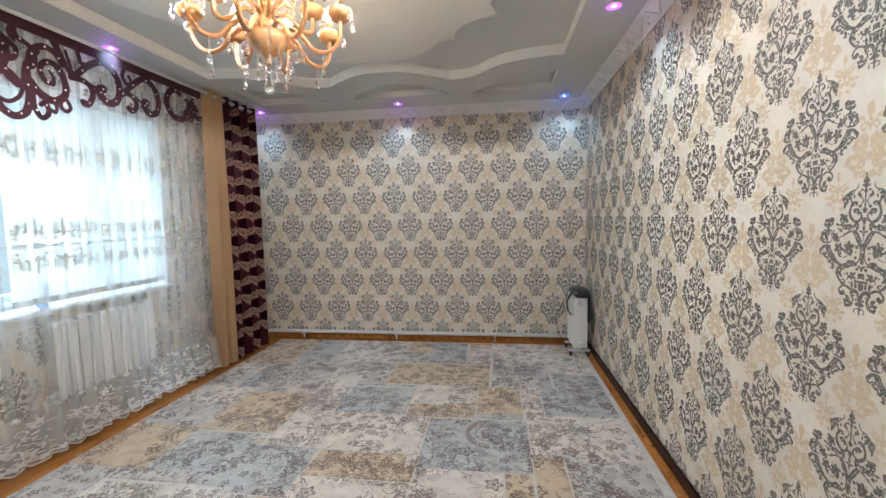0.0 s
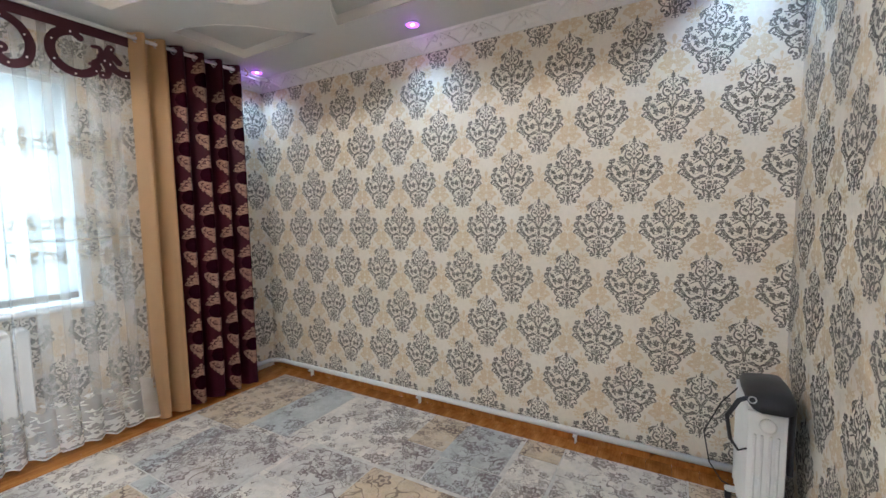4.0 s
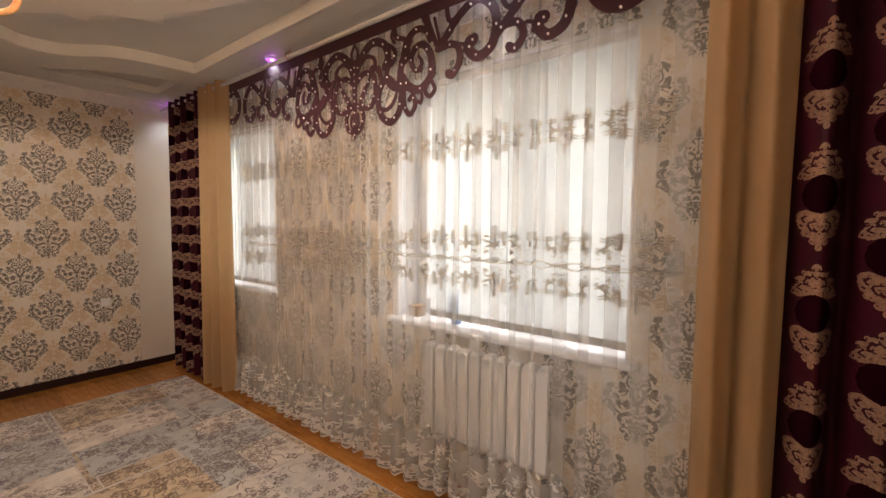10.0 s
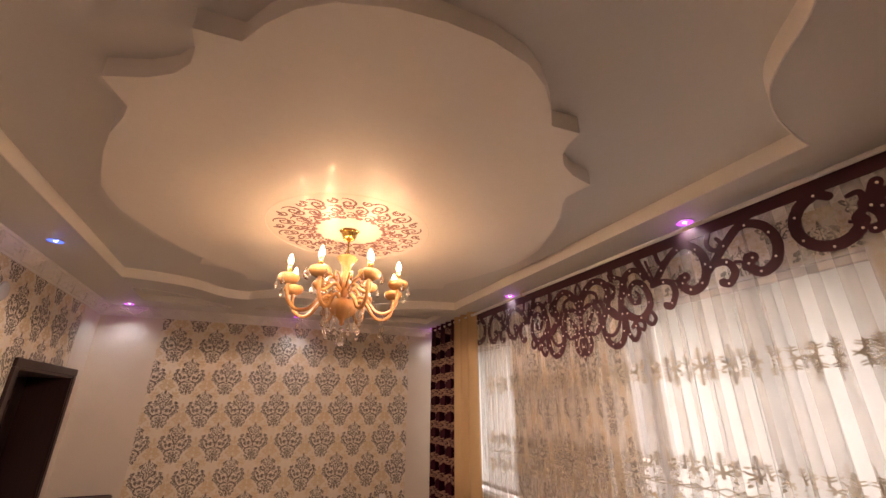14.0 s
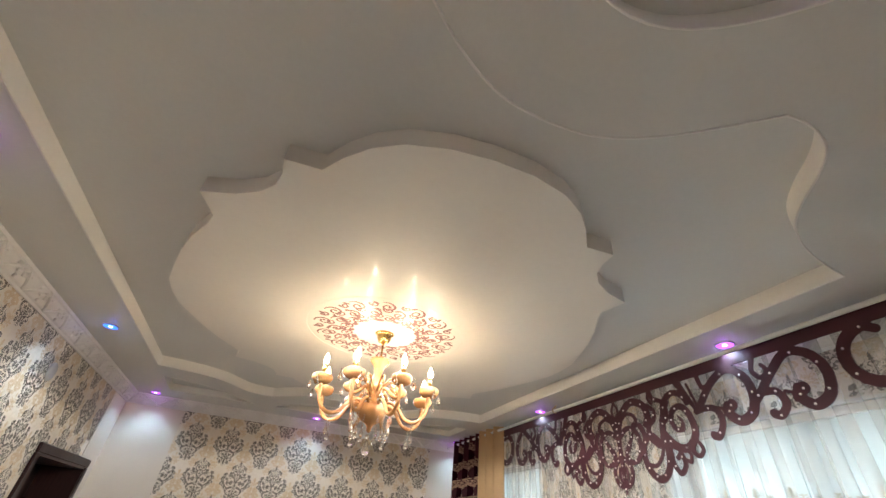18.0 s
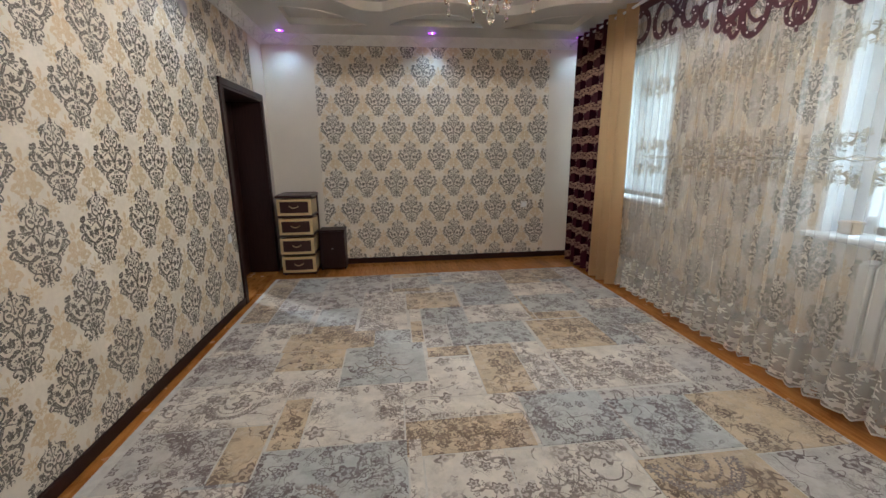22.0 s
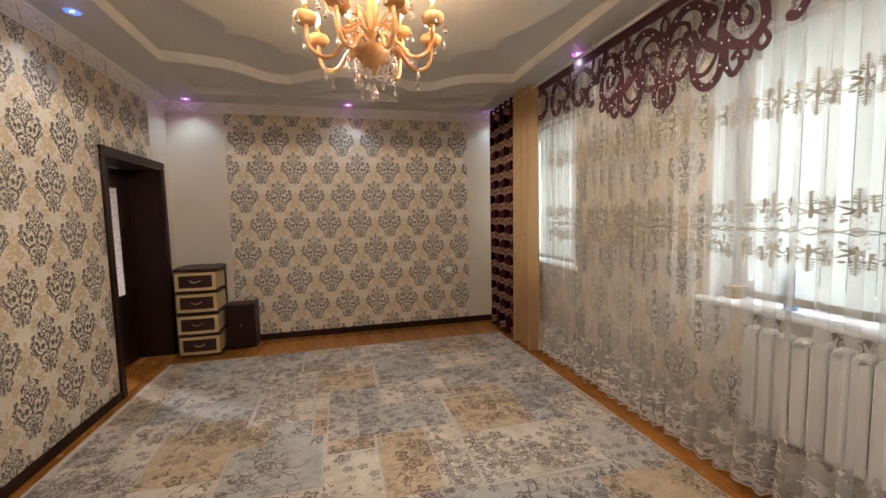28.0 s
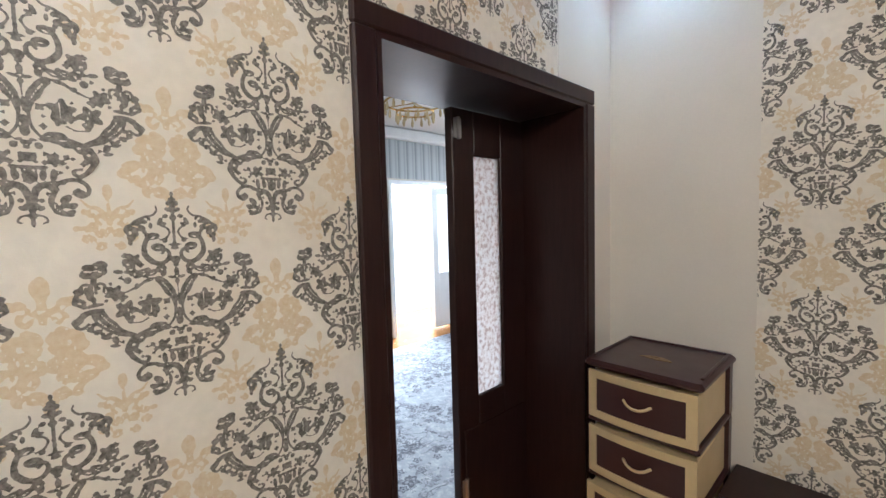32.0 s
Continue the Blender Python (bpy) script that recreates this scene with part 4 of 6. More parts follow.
def sheet(x, y0, y1, z0, z1, side):
    """A single pane across x that faces the room on that side."""
    me = bpy.data.meshes.new("pane")
    quad = [(x, y0, z0), (x, y1, z0), (x, y1, z1), (x, y0, z1)]
    me.from_pydata(quad, [], [(0, 1, 2, 3) if side > 0 else (3, 2, 1, 0)])
    return me


def window(number, y0, y1):
    """A white three-part window with its sill, deep in the wall."""
    win = thing("window_%d" % number, (WX - 0.22, (y0 + y1) / 2, SILL), "white plastic window bright with daylight", "window", kind="structure")
    x0, x1 = WX - 0.25, WX - 0.185
    f = Shape()
    f.box(x0, x1, y0, y0 + 0.06, SILL, HEAD, 0.006).box(x0, x1, y1 - 0.06, y1, SILL, HEAD, 0.006)
    f.box(x0, x1, y0 + 0.06, y1 - 0.06, SILL, SILL + 0.06, 0.006).box(x0, x1, y0 + 0.06, y1 - 0.06, HEAD - 0.06, HEAD, 0.006)
    put("window_frame", f, M_PVC, win)
    mid = y0 + (y1 - y0) * 0.62
    put("mullion", Shape().box(x0 + 0.004, x1 - 0.004, mid - 0.035, mid + 0.035, SILL + 0.06, HEAD - 0.06, 0.006), M_PVC, win)
    for a, c in ((y0 + 0.06, mid - 0.035), (mid + 0.035, y1 - 0.06)):
        s = Shape()
        z0, z1 = SILL + 0.06, HEAD - 0.06
        s.box(x0 + 0.01, x1 + 0.012, a, a + 0.045, z0, z1, 0.005).box(x0 + 0.01, x1 + 0.012, c - 0.045, c, z0, z1, 0.005)
        s.box(x0 + 0.01, x1 + 0.012, a + 0.045, c - 0.045, z0, z0 + 0.045, 0.005).box(x0 + 0.01, x1 + 0.012, a + 0.045, c - 0.045, z1 - 0.045, z1, 0.005)
        sash = put("sash", s, M_PVC, win)
        pane = put("pane", sheet(x0 + 0.03, a + 0.045, c - 0.045, z0 + 0.045, z1 - 0.045, 1), M_PANE, sash)
        pane.visible_shadow = False
    h = Shape().box(x1 + 0.012, x1 + 0.03, mid + 0.045, mid + 0.07, 1.63, 1.70, 0.004).box(x1 + 0.03, x1 + 0.045, mid + 0.05, mid + 0.17, 1.66, 1.685, 0.005)
    put("handle", h, M_PVC, win)
    put("window_sill", Shape().box(WX - 0.19, 0.005, y0 - 0.06, y1 + 0.03, SILL - 0.03, SILL, 0.008), M_PVC, win)
    r = Shape().box(WX - 0.185, WX + 0.003, y0 - 0.0, y0 + 0.012, SILL, HEAD).box(WX - 0.185, WX + 0.003, y1 - 0.012, y1, SILL, HEAD).box(WX - 0.185, WX + 0.003, y0 + 0.012, y1 - 0.012, HEAD - 0.012, HEAD)
    put("reveal", r, M_PVC, win)


def blind(y0, y1, first):
    """A vertical blind in a window's reveal: turned cloth slats that hang from a rail, each with a weighted foot."""
    bx, top, low = WX - 0.042, HEAD - 0.055, SILL + 0.035
    b = thing("vertical_blind", (bx, (y0 + y1) / 2, top), "white cloth vertical blind with half-turned slats behind the tulle", "blind", "blinds in the windows")
    put("head_rail", Shape().box(bx - 0.022, bx + 0.022, y0 + 0.02, y1 - 0.02, top, HEAD - 0.014, 0.004), M_PVC, b, "white aluminium rail")
    rng = random.Random(int(10 * y1))
    y = first
    while y < y1 - 0.07:
        a = radians(rng.uniform(2, 9))
        c, sn = math.cos(a), math.sin(a)
        rings = []
        for q in arc(-1.0, 1.0, 6):
            px, py = bx + 0.055 * q * sn + 0.006 * (1 - q * q), y + 0.055 * q * c
            rings.append([(px, py, low), (px + 0.0012, py, low), (px + 0.0012, py, top), (px, py, top)])
        slat = put("slat", Shape().skin(rings, True), M_SLAT, b, smooth=False)
        foot = [[(px0 - 0.002, py0, low - 0.004), (px0 + 0.0045, py0, low - 0.004), (px0 + 0.0045, py0, low + 0.036), (px0 - 0.002, py0, low + 0.036)] for px0, py0 in ((r[0][0], r[0][1]) for r in rings)]
        put("weight", Shape().skin(foot, True), M_SLATFOOT, slat, "beige weighted pocket")
        y += 0.105 + rng.uniform(-0.004, 0.005)


for i, (a, c) in enumerate(WINDOWS):
    window(i + 1, a, c)
    blind(a, c, a + (0.30 if i == 0 else 0.07))
put("backdrop", Shape().box(-2.62, -2.6, -16, 20, -0.6, 6.0), M_OUT, label="white glare of the overcast yard outside", category="backdrop", kind="structure")

# ---- the doorway and the next room ----
door = thing("door_1", (DX, -0.27, 0), "dark brown wooden doorway with one leaf open", "door", kind="structure")
c = Shape()
c.box(DX - 0.022, DX + 0.002, OPEN_1, OPEN_1 + 0.07, 0, OPEN_TOP, 0.006).box(DX - 0.022, DX + 0.002, OPEN_0 - 0.07, OPEN_0, 0, OPEN_TOP, 0.006)
c.box(DX - 0.022, DX + 0.002, OPEN_0 - 0.07, OPEN_1 + 0.07, OPEN_TOP, OPEN_TOP + 0.065, 0.006)
put("casing", c, M_DARK, door)
c = Shape().box(DX - 0.015, DX + THICK + 0.02, OPEN_1 - 0.018, OPEN_1, 0, OPEN_TOP).box(DX - 0.015, DX + THICK + 0.02, OPEN_0, OPEN_0 + 0.018, 0, OPEN_TOP)
c.box(DX - 0.015, DX + THICK + 0.02, OPEN_0 + 0.018, OPEN_1 - 0.018, OPEN_TOP - 0.018, OPEN_TOP)
put("jamb", c, M_DARK, door)
put("threshold", Shape().box(DX - 0.015, DX + THICK + 0.02, OPEN_0 + 0.018, OPEN_1 - 0.018, -0.02, 0.012, 0.004), M_FLOOR, door)
LX, L0, L1 = DX + 0.305, -0.31, OPEN_0 + 0.018
c = Shape().box(LX, LX + 0.045, L0 - 0.13, L0, 0.015, 1.99, 0.004).box(LX, LX + 0.045, L1, L1 + 0.177, 0.015, 1.99, 0.004)
c.box(LX, LX + 0.045, L1 + 0.177, L0 - 0.13, 1.80, 1.99, 0.004).box(LX, LX + 0.045, L1 + 0.177, L0 - 0.13, 0.015, 0.73, 0.004)
leaf = put("leaf", c, M_DARK, door)
k = Nodes("patterned_frosted_glass")
pebble = k.ramp(k.noise(46, 3, 0.6), [(0.38, (0.62, 0.50, 0.46)), (0.5, (0.90, 0.85, 0.82)), (0.62, (0.97, 0.95, 0.94))])
k.set(base_color=pebble, roughness=0.25)
k.bump(k.noise(46, 3, 0.6), 0.5, 0.01)
shine, blend = k.n("ShaderNodeBsdfTranslucent"), k.n("ShaderNodeMixShader")
k.feed(shine.inputs["Color"], pebble)
blend.inputs[0].default_value = 0.8
k.link(k.b.outputs[0], blend.inputs[1])
k.link(shine.outputs[0], blend.inputs[2])
k.link(blend.outputs[0], k.out.inputs["Surface"])
M_FROST = k.m
put("glass_strip", Shape().box(LX + 0.016, LX + 0.026, L1 + 0.172, L0 - 0.125, 0.72, 1.81), M_FROST, leaf, "frosted patterned glass")
for z in (0.3, 1.86):
    put("hinge", Shape().tube([(LX - 0.008, L0 - 0.03, z), (LX - 0.008, L0 - 0.03, z + 0.09)], 0.008, 8).box(LX - 0.006, LX + 0.001, L0 - 0.05, L0 - 0.01, z + 0.005, z + 0.085), M_SILVER, leaf)
put("skirting", Shape().box(LX - 0.006, LX + 0.002, L1 + 0.03, L0 - 0.03, 0.08, 0.6, 0.003), M_DARK, leaf)

NX, N0, N1 = 7.4, -4.2, 1.8
put("next_room_floor", Shape().box(DX + THICK, NX + 1.2, N0, N1, -0.2, -0.01), M_FLOOR, label="orange plank floor of the next room", category="floor", kind="structure")
put("next_room_ceiling", Shape().box(DX + THICK, NX + 0.2, N0, N1, 2.75, 2.9), M_CEIL, label="white ceiling of the next room", category="ceiling", kind="structure")
s = Shape().box(NX, NX + 0.15, N0, -3.30, 0, 2.75).box(NX, NX + 0.15, -2.2, N1, 0, 2.75).box(NX, NX + 0.15, -3.30, -2.2, 2.08, 2.75)
next_wall = put("next_room_wall", s, M_PLAIN, label="pale wall with grey striped paper over a balcony door", category="wall", kind="structure")
s = Shape().box(DX + THICK, NX, N0 - 0.15, N0, 0, 2.75).box(DX + THICK, NX, N1, N1 + 0.15, 0, 2.75)
put("next_room_side_wall", s, M_PLAIN, label="pale side walls of the next room", category="wall", kind="structure")
k = Nodes("grey_striped_paper")
sep = k.n("ShaderNodeSeparateXYZ")
k.link(k.base(), sep.inputs[0])
st = k.math("FRACT", k.math("MULTIPLY", sep.outputs[1], 7.0))
tone = k.ramp(st, [(0.0, (0.42, 0.45, 0.46)), (0.30, (0.16, 0.18, 0.19)), (0.36, (0.48, 0.50, 0.50)), (0.62, (0.30, 0.33, 0.34)), (0.7, (0.46, 0.48, 0.49))])
k.set(base_color=k.mix(k.math("MULTIPLY", k.noise(30, 3), 0.4), tone, (0.5, 0.5, 0.5)), roughness=0.6)
put("striped_paper", Shape().box(NX - 0.004, NX, N0, N1, 2.10, 2.60), k.m, next_wall, "grey striped wallpaper band")
put("cornice", Shape().box(NX - 0.10, NX - 0.005, N0, N1, 2.60, 2.745, 0.02), M_TRIM, next_wall)
bal = thing("balcony_door", (NX, -2.7, 0), "white plastic balcony door standing open to daylight", "door", kind="structure")
s = Shape().box(NX - 0.02, NX + 0.07, -2.26, -2.2, 0, 2.08, 0.005).box(NX - 0.02, NX + 0.07, -3.3, -3.24, 0, 2.08, 0.005).box(NX - 0.02, NX + 0.07, -3.24, -2.26, 2.02, 2.08, 0.005)
put("door_frame", s, M_PVC, bal)
s = Shape().box(NX - 0.09, NX - 0.03, -2.98, -2.88, 0.02, 2.0, 0.005).box(NX - 0.09, NX - 0.03, -3.30, -3.20, 0.02, 2.0, 0.005)
s.box(NX - 0.09, NX - 0.03, -3.20, -2.98, 0.02, 0.80, 0.005).box(NX - 0.09, NX - 0.03, -3.20, -2.98, 1.9, 2.0, 0.005)
bleaf = put("leaf", s, M_PVC, bal)
put("pane", sheet(NX - 0.06, -3.20, -2.98, 0.80, 1.9, -1), M_PANE, bleaf).visible_shadow = False
put("balcony_backdrop", Shape().box(NX + 1.2, NX + 1.22, -12.0, N1, -0.3, 5.0), M_BALCONY, label="white glare outside the balcony door", category="backdrop", kind="structure")
M_RUG2 = rug_material("blue_grey_rug_pile", (0.30, 0.32, 0.35), (0.03, 0.03, 0.045), (0.16, 0.17, 0.20), (0.55, 0.55, 0.56))
put("next_room_rug", Shape().box(4.5, 7.0, -3.0, 0.9, -0.01, 0.004, 0.003), M_RUG2, label="blue-grey floral rug in the next room", category="rug")


def next_room_lamp(x, y):
    """A small gilt chandelier with rows of crystal drops, hanging in the next room."""
    lamp_thing = thing("next_room_chandelier", (x, y, 2.75), "small gilt chandelier with crystal drops in the next room", "chandelier")
    put("stem", Shape().lathe([(0.03, 2.75), (0.03, 2.735), (0.006, 2.73), (0.006, 2.52), (0.02, 2.51), (0.001, 2.50)], (x, y, 0), 12), M_GOLD, lamp_thing, smooth=True)
    for r, z, n in ((0.26, 2.54, 18), (0.16, 2.46, 12)):
        put("hoop", Shape().tube([(x + r * math.cos(a), y + r * math.sin(a), z) for a in arc(0, 2 * math.pi, 28)], 0.008, 6), M_GOLD, lamp_thing, smooth=True)
        for i in range(n):
            a = 2 * math.pi * i / n
            put("crystal_drop", Shape().lathe([(0.001, 0.0), (0.007, -0.012), (0.014, -0.05), (0.010, -0.075), (0.001, -0.085)], (x + r * math.cos(a), y + r * math.sin(a), z - 0.006), 8), M_CRYSTALGOLD, lamp_thing, smooth=True)
    for i in range(4):
        a = math.pi * i / 2 + 0.4
        put("spoke", Shape().tube([(x, y, 2.54), (x + 0.26 * math.cos(a), y + 0.26 * math.sin(a), 2.54)], 0.005, 6), M_GOLD, lamp_thing)


next_room_lamp(5.8, -1.39)


# ---- ceiling spots ----
def spot(x, y, tint, shade):
    """A small coloured downlight in the soffit."""
    s = thing("ceiling_spot", (x, y, SOF), "small round %s ceiling downlight, lit" % shade, "downlight", "downlights in the soffit")
    put("bezel", Shape().lathe([(0.044, -0.0005), (0.052, -0.0005), (0.053, -0.003), (0.050, -0.007), (0.045, -0.008), (0.0445, -0.0005)], (x, y, SOF), 24), M_SILVER, s, smooth=True)
    put("halo_ring", Shape().lathe([(0.044, -0.0015), (0.044, -0.0075), (0.034, -0.0095), (0.013, -0.007), (0.013, -0.0015)], (x, y, SOF), 24), glow_of(tint), s)
    put("diode", Shape().lathe([(0.001, -0.0075), (0.008, -0.0072), (0.0125, -0.005), (0.0125, -0.002)], (x, y, SOF), 16), M_DIODE, s)
    lamp("downlight", "SPOT", pose(x, y, SOF - 0.012), SPOT, (0.62, 0.84, 1.0), cone=125, radius=0.03)
    lamp("halo", "POINT", pose(x, y, SOF - 0.02), SPOT * 0.022, tint, radius=0.02)


GLOWS = {}


def glow_of(tint):
    if tint not in GLOWS:
        GLOWS[tint] = glow("tinted_glow", tint, 2.6)
    return GLOWS[tint]


M_DIODE = glow("white_diode", (0.9, 0.85, 1.0), 14.0)
VIOLET, BLUE = (0.55, 0.10, 1.0), (0.05, 0.16, 1.0)
for y, tints in ((4.83, (VIOLET, BLUE)), (2.94, (VIOLET, VIOLET)), (1.065, (VIOLET, BLUE)), (-0.86, (VIOLET, VIOLET))):
    for x, tint in zip((0.172, 3.66), tints):
        spot(x, y, tint, "blue" if tint == BLUE else "violet")
spot(1.968, -0.83, VIOLET, "violet")
spot(1.85, 4.79, VIOLET, "violet")


# ---- curtains on the window wall ----
class Cloth:
    """Pleated cloth from y0 to y1 and z0 to z1; at(s, h) is the point at share s of its width and h of its height."""

    def __init__(self, y0, y1, z0, z1, x, folds, amp, seed=1, flare=0.25, sway=0.22, lap=0.0, belly=0.0):
        rng = random.Random(seed)
        self.y0, self.y1, self.z0, self.z1, self.x, self.folds, self.amp, self.flare, self.sway, self.lap, self.belly = y0, y1, z0, z1, x, folds, amp, flare, sway, lap, belly
        self.wob = [rng.uniform(-1, 1) for _ in range(int(folds) + 3)]

    def at(self, s, h, off=0.0):
        u = min(max(s, 0.0), 0.9999) * self.folds
        k, fr = int(u), u - int(u)
        w = self.wob[k] * (1 - fr) + self.wob[k + 1] * fr
        drop = 1 - h
        swell = max(0.0, drop - 0.86) / 0.14 * self.belly
        a = self.amp * (1 + self.flare * drop + 0.28 * w + 1.0 * swell)
        y = self.y0 + (self.y1 - self.y0) * s + self.sway * w * (self.y1 - self.y0) / self.folds * (0.4 + drop) * math.sin(math.pi * s)
        y -= self.lap * (self.y1 - self.y0) / self.folds * (1 + 0.5 * w) * math.sin(2 * math.pi * u)
        x = self.x - a * math.cos(2 * math.pi * u) + 0.35 * self.amp * math.sin(4 * math.pi * u + 2 * w + 1.5 * h) * drop
        return (x + off + 0.3 * self.amp * swell, y, self.z0 + (self.z1 - self.z0) * h)

    def mesh(self, name, nz=14, per=12, hem=None):
        n = int(self.folds * per)
        verts, faces = [], []
        for j in range(nz + 1):
            for i in range(n + 1):
                p = self.at(i / n, j / nz)
                verts.append((p[0], p[1], p[2] + hem(i / n)) if hem and j == 0 else p)
        for j in range(nz):
            for i in range(n):
                a = j * (n + 1) + i
                faces.append((a, a + 1, a + n + 2, a + n + 1))
        me = bpy.data.meshes.new(name)
        me.from_pydata(verts, [], faces)
        me.shade_smooth()
        return me

    def sewn(self, figure, spots, metres, off=0.002):
        """Copies of a flat figure laid on the cloth at (s, z); metres is the length of the cloth laid flat."""
        s = Shape()
        for s0, zc in spots:
            if all(0.003 < s0 + a / metres < 0.997 for a, b in figure[0][::20]):
                s.add([self.at(s0 + a / metres, (zc + b - self.z0) / (self.z1 - self.z0), off) for a, b in figure[0]], figure[1])
        return s


ROD_X, ROD_Z = 0.205, 2.705
rail = thing("curtain_rail", (ROD_X, CY, ROD_Z), "white double curtain rod with ring brackets", "curtain rod")
put("rod", Shape().tube([(ROD_X, -1.02, ROD_Z), (ROD_X, 4.90, ROD_Z)], 0.0125, 12), M_WHITE, rail, smooth=True)
put("back_rod", Shape().tube([(0.115, -1.02, ROD_Z + 0.012), (0.115, 4.90, ROD_Z + 0.012)], 0.009, 8), M_WHITE, rail, smooth=True)
for y in (-1.02, 4.90):
    d = 1 if y > 0 else -1
    put("finial", Shape().lathe([(0.0125, 0), (0.019, 0.003), (0.019, 0.02), (0.012, 0.028), (0.001, 0.03)], (0, 0, 0), 14).moved(pose(ROD_X, y, ROD_Z, -90 * d)), M_SILVER, rail, smooth=True)
for y in (1.33, 4.70, -0.8):
    s = Shape().tube([(ROD_X + 0.021 * math.cos(a), y, ROD_Z + 0.006 + 0.021 * math.sin(a)) for a in arc(0, 2 * math.pi, 14)], 0.005, 6)
    s.tube([(ROD_X, y, ROD_Z + 0.026), (ROD_X - 0.02, y, SOF - 0.006)], 0.006, 6).box(WX, 0.10, y - 0.008, y + 0.008, ROD_Z - 0.004, ROD_Z + 0.02).tube([(0.05, y, ROD_Z + 0.012), (0.13, y, ROD_Z + 0.012)], 0.007, 6)
    put("bracket", s, M_CREAMPL, rail, smooth=True)

FLAT = 6.0
net_cloth = Cloth(0.34, 3.88, 0.045, 2.695, 0.115, 31, 0.026, 3, 0.75, 0.22, 0.40, 1.0)
tulle = thing("tulle_curtain", (0.115, 2.1, 0.045), "sheer white embroidered tulle curtain with scalloped hem", "curtain")
scallop = lambda s: 0.020 * abs(math.cos(math.pi * s * 31)) + 0.013 * abs(math.cos(math.pi * s * FLAT / 0.045))
put("net", net_cloth.mesh("net", 26, 20, scallop), M_TULLE, tulle)
n, verts, faces = 31 * 36, [], []
for i in range(n + 1):
    for q, up in ((0, scallop(i / n)), (1, scallop(i / n) + 0.011)):
        x, y, z = net_cloth.at(i / n, 0.0, 0.0015)
        verts.append((x, y, z + up))
    if i:
        faces.append((2 * i - 2, 2 * i, 2 * i + 1, 2 * i - 1))
hem = bpy.data.meshes.new("hem")
hem.from_pydata(verts, [], faces)
put("hem", hem, M_HEM, tulle, "white scalloped hem")
# the thicker lace ground along the bottom, with a ragged upper edge
n, verts, faces = 31 * 20, [], []
for i in range(n + 1):
    s = i / n
    top = 0.275 + 0.022 * abs(math.sin(math.pi * s * FLAT / 0.127)) + 0.030 * abs(math.sin(math.pi * s * FLAT / 0.0425)) ** 3
    for q in range(6):
        x, y, z = net_cloth.at(s, top * q / 5 / 2.65, 0.0008)
        verts.append((x, y, z + (scallop(s) + 0.003 if q == 0 else 0.0)))
    if i:
        faces.extend((6 * i - 6 + q, 6 * i + q, 6 * i + q + 1, 6 * i - 5 + q) for q in range(5))
ground = bpy.data.meshes.new("lace_ground")
ground.from_pydata(verts, [], faces)
ground.shade_smooth()
put("lace_ground", ground, M_LACENET, tulle, "thicker lace ground along the hem")


def on_cloth(d):
    """A drawing as small cells that bend with the cloth."""
    v, f = field(d.F, d.x0, d.y0, d.step, False, False)
    return v, f


def band_figure(tall):
    """One repeat of an embroidered band: stars, spires of rings and a chain of arcs."""
    d = Drawing(-0.105, 0.105, -0.20, 0.20, 0.0036, True)
    rows = (0.085, -0.085) if tall else (0.0,)
    for y in rows:
        d.leaf(0, y, 0.030, 6, 0.45, 30)
        d.leaf(0.085, y * 0.9, 0.017, 5, 0.42, 0)
        for a in range(0, 360, 60):
            d.blob(0.043 * math.cos(radians(a)), y + 0.043 * math.sin(radians(a)), 0.006, 0.006)
    top = 0.118 if tall else 0.040
    for sign in (1, -1):
        # slender sprays of small leaves
        for x, h in ((0.0, 0.062), (0.046, 0.040), (0.092, 0.030)):
            y0 = sign * (top - 0.10 * x)
            d.stroke([(x, y0 - sign * 0.02), (x, y0 + sign * h)], 0.0024, 0.0016)
            for q in range(int(h / 0.012)):
                yq, r = y0 + sign * (0.004 + 0.012 * q), 0.0085 - 0.0011 * q
                d.blob(x + 0.008 - 0.0008 * q, yq, r, 0.0026, 40 * sign)
                d.blob(x - 0.008 + 0.0008 * q, yq, r, 0.0026, -40 * sign)
        d.stroke([(0.010, sign * (top - 0.03)), (0.030, sign * (top - 0.012)), (0.046, sign * (top - 0.028))], 0.0022, 0.0020)
    if tall:
        d.stroke([(0, 0.018), (0.05, -0.008), (0.105, 0.018)], 0.0024)
        d.stroke([(0, -0.018), (0.05, 0.008), (0.105, -0.018)], 0.0024)
        for x in (0.025, 0.05, 0.078):
            for y in (0.04, -0.04, 0.06, -0.06):
                d.blob(x, y, 0.0038, 0.0038)
    return on_cloth(d)


